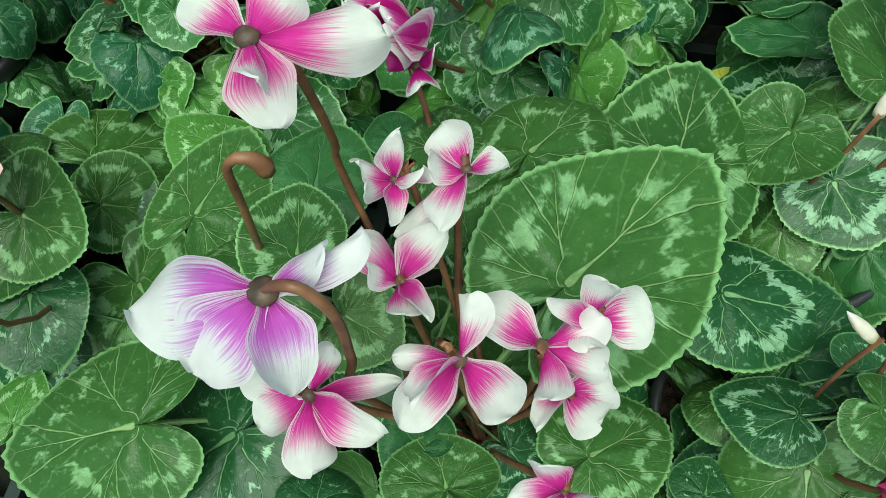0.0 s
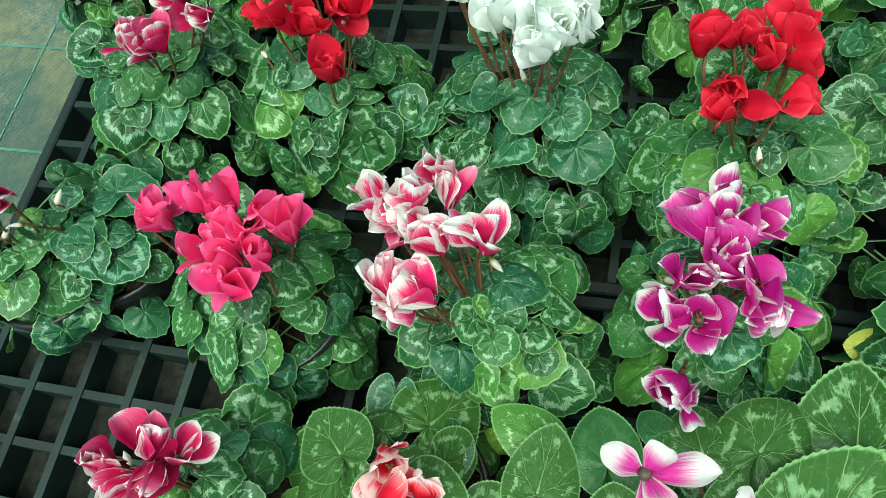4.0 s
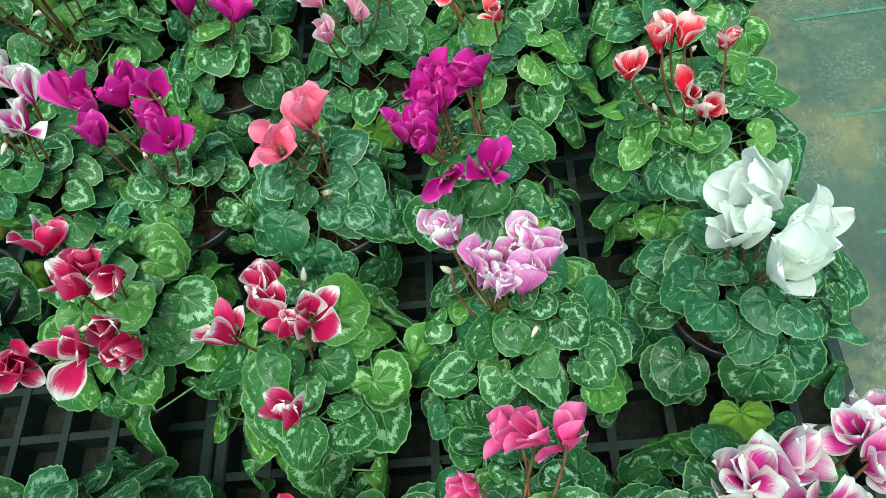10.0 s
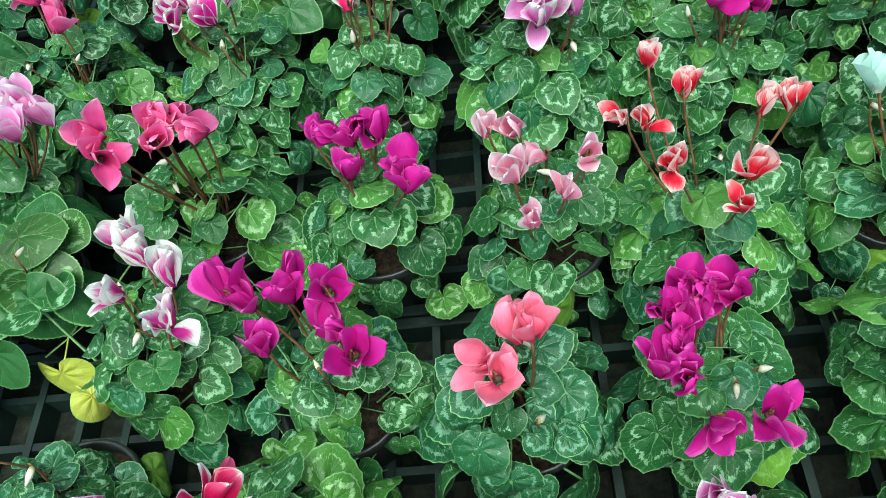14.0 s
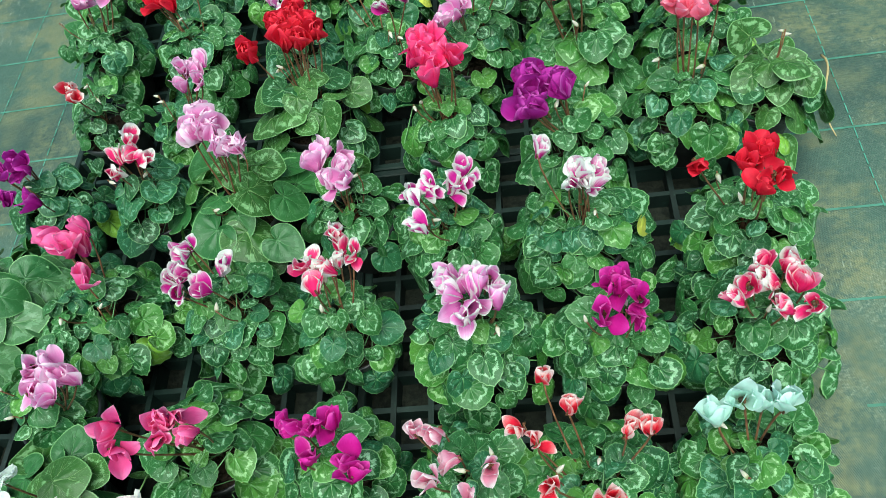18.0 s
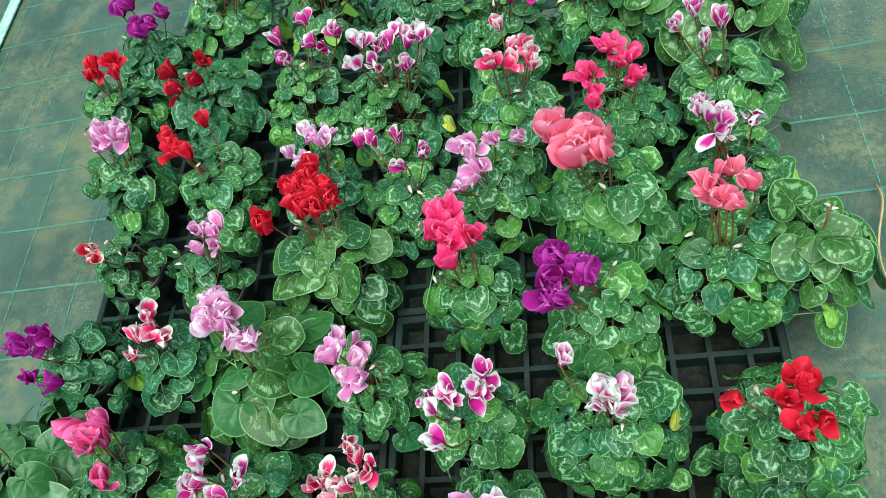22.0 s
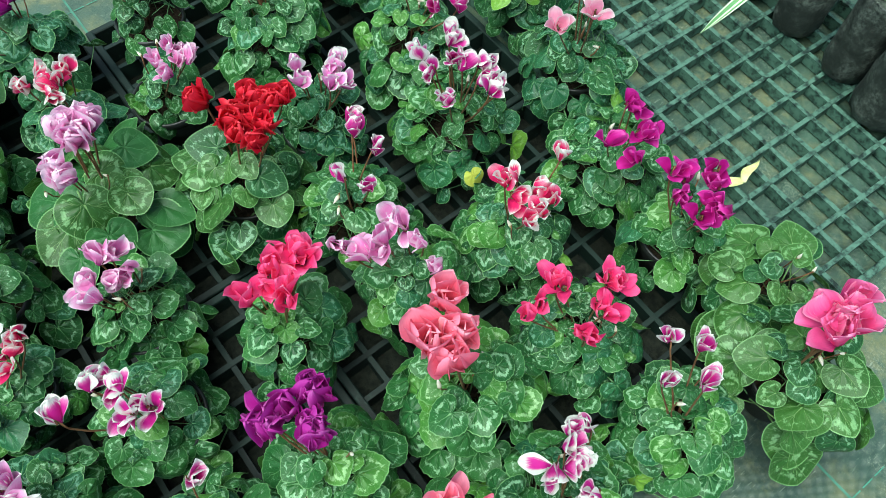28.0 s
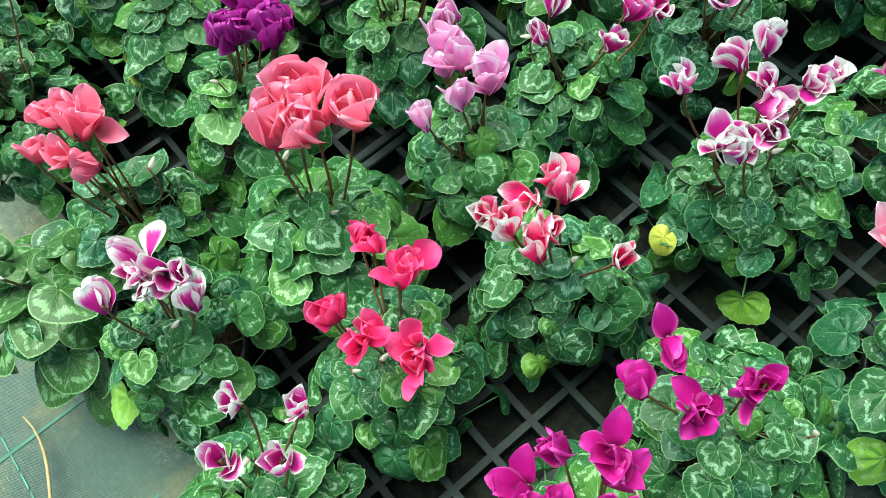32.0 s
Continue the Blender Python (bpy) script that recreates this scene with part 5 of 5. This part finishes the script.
def big_cyclamen():
    """The large-leaved cyclamen at the front, with hand-sized leaves and white-and-purple blooms."""
    rng = random.Random(77)
    base = Vector((0.03, 0.075, TRAY_TOP))
    crown = Vector((0, 0, 0.09))
    plant = tagged(new("potted_cyclamen"), "large potted cyclamen, white and purple flowers, broad veined leaves", "potted plant", "cyclamens on the trays")
    plant.location = base
    child("pot", POT_MESH, plant, None, "black plastic nursery pot")
    child("soil", SOIL_MESH, plant, None, "dark potting soil")

    def big_leaf(joint, tip, wide, kind):
        a, d = Vector(joint), Vector(tip) - Vector(joint)
        tilt = math.degrees(math.atan2(-d.z, math.hypot(d.x, d.y)))
        m = leaf_pose(*(a - base), math.atan2(d.y, d.x), tilt, rng.uniform(-8, 8), wide) @ Matrix.Diagonal((1, max(0.8, min(1.35, d.length / 0.66 / wide)), 1, 1))
        mesh = leaves_of(kind, True)
        child("leaf", mesh[rng.randrange(len(mesh))], plant, m)

    def big_bloom(p, colour, tips, stalk=()):
        p = Vector(p) - base
        size = sum((Vector(q[:3]) - base - p).length for q in tips) / len(tips)
        head = Matrix.Translation(p) @ Matrix.Scale(size * 0.165, 4)
        if stalk:
            bm = bmesh.new()
            way = [p + Vector((0, 0, 0.002))] + [Vector(q) - base for q in stalk] + [crown]
            pts = []
            for k in range(len(way) - 1):
                before, after = way[max(k - 1, 0)], way[min(k + 2, len(way) - 1)]
                a, b = way[k], way[k + 1]
                pts += arc(a, a + (b - before) / 6, b - (after - a) / 6, b, 6)[:-1]
            pts.append(crown)
            tube(bm, pts, [0.0008, 0.0011, 0.0013] + [0.0016] * (len(pts) - 3), 8)
            done = set(bm.faces)
            for ring in lathe(bm, [(0.001, -0.35), (0.5, -0.3), (0.85, 0.0), (0.9, 0.3), (0.5, 0.6), (0.02, 0.7)], 12):
                for v in ring:
                    v.co = head @ v.co
            for f in bm.faces:
                f.material_index = 0 if f in done else 1
            me = mesh_of("flower_stalk", bm, STALK)
            me.materials.append(CALYX)
        else:
            me = stem_mesh(crown, p, Vector((rng.uniform(-1, 1), rng.uniform(-1, 1), 0)), rng, 0.0011 + size * 0.02, size * 0.2, head)
        st = child("flower", me, plant)
        shapes = hero_petals(colour)
        for k, q in enumerate(tips):
            d = Vector(q[:3]) - base - p
            az = d.normalized()
            ay = Vector((rng.uniform(-0.5, 0.5), rng.uniform(-0.5, 0.5), -1))
            ay = (ay - az * ay.dot(az)).normalized()
            m = Matrix((ay.cross(az), ay, az)).transposed().to_4x4()
            child("petal", shapes[(k * 2 + len(tips)) % 5], st, Matrix.Translation(p + d * 0.05) @ m @ Matrix.Diagonal((d.length * q[3] * 1.06, d.length, d.length, 1)))

    big_leaf((0.061, 0.118, 0.262), (0.121, 0.175, 0.25), 0.082, "broad")
    big_leaf((0.051, 0.181, 0.25), (0.093, 0.228, 0.24), 0.059, "broad")
    big_leaf((0.113, 0.179, 0.235), (0.133, 0.237, 0.225), 0.076, "broad")
    big_leaf((0.136, 0.133, 0.205), (0.187, 0.129, 0.19), 0.062, "dark")
    big_leaf((-0.058, 0.128, 0.255), (-0.136, 0.123, 0.24), 0.060, "broad")
    big_leaf((-0.04, 0.132, 0.262), (-0.043, 0.172, 0.255), 0.040, "broad")
    big_leaf((-0.092, 0.162, 0.238), (-0.076, 0.209, 0.232), 0.051, "broad")
    big_leaf((-0.089, 0.201, 0.222), (-0.125, 0.228, 0.216), 0.042, "fresh")
    big_leaf((-0.044, 0.18, 0.226), (-0.043, 0.25, 0.218), 0.050, "plain")
    big_leaf((0.016, 0.182, 0.248), (0.014, 0.223, 0.24), 0.045, "broad")
    big_leaf((-0.008, 0.197, 0.238), (-0.02, 0.22, 0.232), 0.024, "plain")
    big_leaf((0.026, 0.141, 0.252), (0.043, 0.169, 0.245), 0.037, "broad")
    big_leaf((-0.112, 0.075, 0.222), (-0.173, 0.067, 0.205), 0.072, "broad")
    big_leaf((-0.076, 0.074, 0.205), (-0.122, 0.047, 0.195), 0.069, "dark")
    big_leaf((-0.037, 0.046, 0.215), (-0.036, 0.062, 0.21), 0.036, "dark")
    big_leaf((0.004, 0.065, 0.225), (-0.008, 0.08, 0.22), 0.032, "plain")
    big_leaf((0.015, 0.05, 0.228), (0.009, 0.072, 0.222), 0.042, "broad")
    big_leaf((0.07, 0.062, 0.225), (0.112, 0.083, 0.212), 0.047, "broad")
    big_leaf((0.067, 0.053, 0.215), (0.077, 0.064, 0.21), 0.023, "fresh")
    big_leaf((0.158, 0.093, 0.175), (0.139, 0.079, 0.168), 0.034, "fresh")
    big_leaf((0.183, 0.089, 0.172), (0.19, 0.124, 0.165), 0.048, "bluish")
    big_leaf((0.202, 0.08, 0.17), (0.216, 0.11, 0.165), 0.036, "fresh")
    big_leaf((0.172, 0.063, 0.165), (0.198, 0.072, 0.155), 0.043, "bluish")
    big_leaf((0.122, 0.051, 0.185), (0.128, 0.066, 0.18), 0.030, "dark")
    big_leaf((-0.026, 0.117, 0.232), (-0.008, 0.107, 0.228), 0.042, "broad")
    big_leaf((-0.162, 0.206, 0.18), (-0.216, 0.167, 0.172), 0.046, "dark")
    big_leaf((-0.205, 0.25, 0.172), (-0.212, 0.215, 0.165), 0.043, "bluish")
    big_leaf((-0.173, 0.137, 0.195), (-0.205, 0.135, 0.185), 0.042, "marbled")
    big_leaf((-0.177, 0.081, 0.2), (-0.175, 0.115, 0.2), 0.028, "fresh")
    big_leaf((-0.017, 0.102, 0.215), (-0.031, 0.092, 0.21), 0.036, "dark")
    big_leaf((0.04, 0.066, 0.21), (0.053, 0.053, 0.2), 0.031, "dark")
    big_leaf((0.198, 0.213, 0.15), (0.214, 0.171, 0.14), 0.051, "plain")
    big_bloom((-0.025, 0.087, 0.345), "feathered_violet", [(-0.0610, 0.0840, 0.3450, 0.97), (-0.0460, 0.0680, 0.3380, 1.21), (-0.0160, 0.0630, 0.3400, 1.00), (-0.0060, 0.0940, 0.3560, 0.63), (0.0000, 0.0990, 0.3560, 0.52)],
              ((-0.017, 0.0845, 0.357), (-0.011, 0.083, 0.355), (-0.007, 0.081, 0.340), (-0.010, 0.081, 0.30), (-0.015, 0.082, 0.24)))
    big_bloom((-0.032, 0.155, 0.36), "feathered_magenta", [(0.0040, 0.1520, 0.3650, 0.65), (-0.0250, 0.1330, 0.3520, 1.17), (-0.0510, 0.1680, 0.3650, 0.96), (-0.0250, 0.1320, 0.3680, 0.49), (-0.0190, 0.1640, 0.3700, 1.19)], ((-0.024, 0.155, 0.352), (-0.021, 0.154, 0.34), (-0.020, 0.158, 0.30), (-0.021, 0.160, 0.255)))
    big_bloom((0.003, 0.136, 0.312), "feathered_magenta", [(-0.0050, 0.1360, 0.3260, 0.67), (0.0040, 0.1400, 0.3300, 0.58), (0.0040, 0.1200, 0.3180, 0.69), (-0.0060, 0.1270, 0.3200, 0.64), (0.0130, 0.1320, 0.3280, 0.54)])
    big_bloom((0.026, 0.137, 0.315), "feathered_magenta", [(0.0200, 0.1470, 0.3260, 1.29), (0.0370, 0.1370, 0.3220, 1.38), (0.0170, 0.1170, 0.3220, 0.75), (0.0140, 0.1350, 0.3240, 0.95), (0.0030, 0.1210, 0.3050, 0.55)])
    big_bloom((0.004, 0.106, 0.3), "feathered_magenta", [(-0.0050, 0.1160, 0.3140, 0.93), (0.0170, 0.1170, 0.3160, 0.76), (0.0140, 0.0920, 0.3140, 0.50), (0.0070, 0.0920, 0.3060, 0.95), (-0.0040, 0.1080, 0.3100, 1.12)])
    big_bloom((0.023, 0.08, 0.302), "feathered_magenta", [(0.0240, 0.0920, 0.3220, 0.68), (0.0100, 0.0690, 0.3200, 0.70), (0.0060, 0.0610, 0.3040, 0.87), (0.0390, 0.0630, 0.3060, 0.92), (0.0040, 0.0800, 0.3060, 0.55)])
    big_bloom((0.048, 0.085, 0.298), "feathered_magenta", [(0.0300, 0.0950, 0.3120, 0.89), (0.0500, 0.0650, 0.3100, 0.60), (0.0640, 0.0750, 0.3100, 0.67), (0.0630, 0.0900, 0.3120, 0.83)])
    big_bloom((0.063, 0.092, 0.3), "feathered_magenta", [(0.0520, 0.0920, 0.3180, 0.54), (0.0660, 0.1000, 0.3180, 0.70), (0.0800, 0.0920, 0.3060, 1.41), (0.0610, 0.0830, 0.3100, 1.03)])
    big_bloom((0.055, 0.073, 0.292), "feathered_magenta", [(0.0670, 0.0700, 0.3040, 1.16), (0.0620, 0.0620, 0.3020, 1.22), (0.0450, 0.0630, 0.3000, 0.80)])
    big_bloom((-0.023, 0.071, 0.296), "feathered_magenta", [(-0.0430, 0.0780, 0.3020, 0.85), (-0.0370, 0.0620, 0.3000, 1.08), (-0.0190, 0.0490, 0.3020, 0.87), (-0.0030, 0.0570, 0.3040, 0.84), (0.0040, 0.0740, 0.3000, 0.39), (-0.0140, 0.0840, 0.3080, 0.54)])
    big_bloom((0.052, 0.042, 0.3), "feathered_magenta", [(0.0370, 0.0400, 0.3060, 0.84), (0.0450, 0.0500, 0.3120, 0.97), (0.0580, 0.0400, 0.3060, 1.57), (0.0510, 0.0330, 0.3100, 1.16)])
    big_bloom((0.005, 0.212, 0.268), "magenta_edge", [(0.0000, 0.2250, 0.2820, 0.75), (0.0150, 0.2120, 0.2800, 0.92), (0.0080, 0.1930, 0.2850, 0.71), (-0.0050, 0.2090, 0.2800, 0.81)])
    for i in range(30):
        k = (i + 0.5) / 30
        rho, az = 0.115 * math.sqrt(k), 1.1 + i * 2.4
        kind = ("broad", "marbled", "dark")[i % 3]
        mesh = leaves_of(kind, False)
        m = leaf_pose(rho * math.cos(az), 0.02 + rho * math.sin(az), 0.13 - 0.05 * k + rng.uniform(-0.01, 0.01), az + rng.uniform(-0.6, 0.6), 15 + 45 * k, rng.uniform(-20, 20), 0.06 * rng.uniform(0.8, 1.15))
        child("leaf", mesh[rng.randrange(len(mesh))], plant, m)
    bm = bmesh.new()
    foot, bow = Vector((-0.056, 0.136, 0.255)) - base, Vector((-0.046, 0.132, 0.325)) - base
    pts = arc(crown, crown + Vector((-0.03, 0.03, 0.07)), foot - Vector((0, 0, 0.03)), foot, 6)[:-1] + arc(foot, foot.lerp(bow, 0.35), bow - Vector((0.001, 0, 0.015)), bow, 6)
    pts += [bow + Vector((0.0055 - 0.0055 * math.cos(a), 0.0008 * a, 0.0085 * math.sin(a))) for a in (0.5, 1.0, 1.5, 2.0, 2.5, 3.0, 3.4)]
    tube(bm, pts, [0.0016] * (len(pts) - 5) + [0.0019, 0.0023, 0.0028, 0.0033, 0.003], 8)
    part("spent_stalk", bm, STALK, plant, "bare brown stalk with a curled tip")
    return plant


big_cyclamen()


# ---- black grow bags with striped plants, beyond the cyclamens ----
def striped_blade(bag, start, tip, half, arch, words="green strap leaf with cream edges"):
    """A strap leaf from start over an arch to its hanging tip, cream along both edges."""
    bm = bmesh.new()
    a, b = Vector(start), Vector(tip)
    out = b - a
    out.z = 0
    out.normalize()
    side = Vector((-out.y, out.x, 0))
    curve = arc(a, a + Vector((0, 0, arch)) + out * 0.02, a.lerp(b, 0.7) + Vector((0, 0, arch)), b, 15)
    rows = []
    for k, c in enumerate(curve):
        u = k / 14
        w = half * max(0.03, min(1, 0.3 + 1.4 * u) * (1 - u ** 3.5) ** 0.7)
        rows.append([bm.verts.new(c + side * (w * q + 0.003 * math.sin(9 * u)) + Vector((0, 0, abs(q) * w * 0.4 + 0.002 * math.sin(11 * u + 2 * q)))) for q in (-1, -0.72, -0.3, 0, 0.34, 0.7, 1)])
    for p, q in zip(rows, rows[1:]):
        for k in range(6):
            bm.faces.new((p[k], p[k + 1], q[k + 1], q[k])).material_index = 1 if k in (0, 3, 5) else 0
    ob = part("blade", bm, BLADE, bag, words)
    ob.data.materials.append(STRIPE)


def grow_bag(x, y, z, high, wide, seed, hanging=()):
    rng = random.Random(seed)
    bag = tagged(new("grow_bag_plant"), "striped-leaved plant in a dusty black polythene grow bag", "potted plant", "grow bags")
    bag.location = (x, y, z)
    bm = bmesh.new()
    prof = [(0.36, 0.0), (0.45, 0.03), (0.5, 0.14), (0.49, 0.3), (0.505, 0.5), (0.49, 0.7), (0.5, 0.93), (0.505, 1.0), (0.48, 1.01), (0.46, 0.9), (0.3, 0.86), (0.02, 0.88)]
    rings = lathe(bm, [(r * wide, h * high) for r, h in prof], 48)
    for k, ring in enumerate(rings[1:10]):
        for j, v in enumerate(ring):
            a = 2 * math.pi * j / 48
            f = 1 + 0.03 * math.sin(7 * a + seed + k * 1.3) + 0.02 * math.sin(13 * a + 2 * k) + 0.05 * noise.noise((2 * math.cos(a), 2 * math.sin(a), k * 0.9 + seed))
            v.co.x, v.co.y = v.co.x * f, v.co.y * f
    part("bag", bm, BAG, bag, "wrinkled dusty black polythene bag")
    for i in range(7):
        a0 = radians(rng.uniform(15, 165))
        reach = rng.uniform(0.09, 0.16)
        striped_blade(bag, (0.01 * math.cos(a0), 0.01 * math.sin(a0), high * 0.88), (reach * math.cos(a0), reach * math.sin(a0), high + rng.uniform(-0.02, 0.08)), rng.uniform(0.016, 0.024), 0.1)
    for tip, half in hanging:
        striped_blade(bag, (0, 0, high * 0.88), Vector(tip) - bag.location, half, 0.07)
    return bag


grow_bag(0.862, 2.695, EMPTY_TOP, 0.2, 0.115, 41, (((0.892, 2.612, 0.145), 0.017),))
grow_bag(0.762, 2.752, EMPTY_TOP, 0.2, 0.097, 42)
grow_bag(0.628, 2.795, EMPTY_TOP, 0.2, 0.098, 43, (((0.51, 2.576, 0.10), 0.016),))
grow_bag(0.50, 2.83, EMPTY_TOP, 0.2, 0.10, 44)
grow_bag(1.09, 2.825, EMPTY_TOP, 0.2, 0.118, 45, (((1.135, 2.665, 0.055), 0.034),))
grow_bag(-0.17, 3.0, 0.005, 0.2, 0.11, 46)
grow_bag(0.2, 2.95, EMPTY_TOP, 0.2, 0.10, 47, (((0.168, 2.634, 0.150), 0.020),))
grow_bag(0.34, 2.89, EMPTY_TOP, 0.2, 0.10, 48)


# ---- withered blooms on the white-flowered plant ----
def withered_bloom(x, y, z, foot, seed):
    """A dried bloom: a bent straw-brown stalk with crumpled petals hanging from it."""
    rng = random.Random(seed)
    bm = bmesh.new()
    a, b = Vector(foot), Vector((x, y, z))
    tube(bm, arc(a, a.lerp(b, 0.3) + Vector((0, 0, 0.06)), b + Vector((0, 0, 0.02)), b, 10), [0.0019] * 10, 6)
    for k in range(6):
        out = Vector((rng.uniform(-1, 1), rng.uniform(-1, 1), -1.4)).normalized()
        side = out.orthogonal().normalized()
        prev = None
        for i in range(6):
            u = i / 5
            c = b + out * (0.026 * u) + side * (0.004 * math.sin(7 * u + k))
            w = 0.006 * math.sin(math.pi * (0.15 + 0.8 * u)) + 0.0008
            row = [bm.verts.new(c + out.cross(side) * (w * q) + side * (0.003 * math.sin(9 * u + 4 * q + k))) for q in (-1, 0, 1)]
            if prev:
                for j in range(2):
                    bm.faces.new((prev[j], row[j], row[j + 1], prev[j + 1]))
            prev = row
    return bm


for spot, foot, seed in (((0.079, 2.47, 0.33), (0.176, 2.40, 0.14), 3), ((0.227, 2.42, 0.34), (0.19, 2.40, 0.14), 9)):
    bm = withered_bloom(*spot, foot, seed)
    for v in bm.verts:
        v.co -= WHITE_PLANT.location
    part("withered_flower", bm, DRY, WHITE_PLANT, "straw-brown withered flower on a bent stalk")

# ---- small loose things ----
def fallen_leaf(words, x, y, z, blades):
    """A shrivelled leaf, split into two narrow blades that lie flat in a V."""
    bm = bmesh.new()
    uv = bm.loops.layers.uv.new("UVMap")
    for turned, long, half in blades:
        out = Vector((math.cos(radians(turned)), math.sin(radians(turned)), 0))
        side = Vector((-out.y, out.x, 0))
        prev = None
        for k in range(11):
            u = k / 10
            w = half * (0.35 + 0.65 * math.sin(math.pi * min(1, 0.15 + u * 0.85)) ** 0.8) * (1 - 0.9 * u ** 4)
            c = out * (long * u) + side * (0.004 * math.sin(5 * u))
            row = [bm.verts.new(c + side * (w * q) + Vector((0, 0, 0.0035 * q * q + 0.002 * math.sin(7 * u + q)))) for q in (-1, -0.5, 0, 0.5, 1)]
            if prev:
                for i in range(4):
                    bm.faces.new((prev[i], row[i], row[i + 1], prev[i + 1]))
            prev = row
    for f in bm.faces:
        for loop in f.loops:
            loop[uv].uv = (0.55, 0.5)
    ob = tagged(new("fallen_leaf", mesh_of("fallen_leaf", bm, PALE_LEAF)), words, "leaf")
    ob.location = (x, y, z)
    return ob


fallen_leaf("fallen pale yellow-green leaf lying split on the tray", 0.744, 2.382, EMPTY_TOP + 0.003, ((-140, 0.068, 0.010), (92, 0.059, 0.009)))

bm = bmesh.new()
tube(bm, arc(Vector((0, 0, 0)), Vector((0.03, -0.05, 0.02)), Vector((-0.02, -0.12, 0.012)), Vector((0.03, -0.2, 0.0)), 12), [0.0022] * 9 + [0.0018, 0.0014, 0.001], 6)
stick = tagged(new("dry_stem", mesh_of("dry_stem", bm, DRY)), "thin dry brown plant stem lying on the mat", "stem")
stick.location = (1.085, 1.675, 0.012)
stick.rotation_euler = (0, 0, radians(-28))

for along, long in ((0.005, 0.026), (0.062, 0.030), (0.122, 0.034), (0.183, 0.024)):
    bm = bmesh.new()
    box(bm, -0.013, 0.013, -long / 2, long / 2, 0.0, 0.002, 0.0006)
    strip = tagged(new("label_scrap", mesh_of("label_scrap", bm, EDGE)), "pale mint plastic scrap lying beside the tray edge", "scrap", "pale scraps")
    strip.matrix_world = pose(1.062, 2.445, 0.003, 0, 0, -14.5) @ pose(0, along, 0, 0, 0, 6 * math.sin(60 * along))

bm = bmesh.new()
tip = [bm.verts.new(v) for v in ((-0.012, -0.004, 0), (0.011, -0.007, 0.001), (0.001, 0.014, 0.002))]
low = [bm.verts.new(v.co - Vector((0, 0, 0.0012))) for v in tip]
bm.faces.new(tip)
bm.faces.new(low[::-1])
for k in range(3):
    bm.faces.new((tip[k], low[k], low[(k + 1) % 3], tip[(k + 1) % 3]))
scrap = tagged(new("label_scrap", mesh_of("label_scrap", bm, EDGE, False)), "torn pale green plastic scrap lying on a dark tray", "scrap", "pale scraps")
scrap.location = (-0.297, 0.516, TRAY_TOP + 0.003)
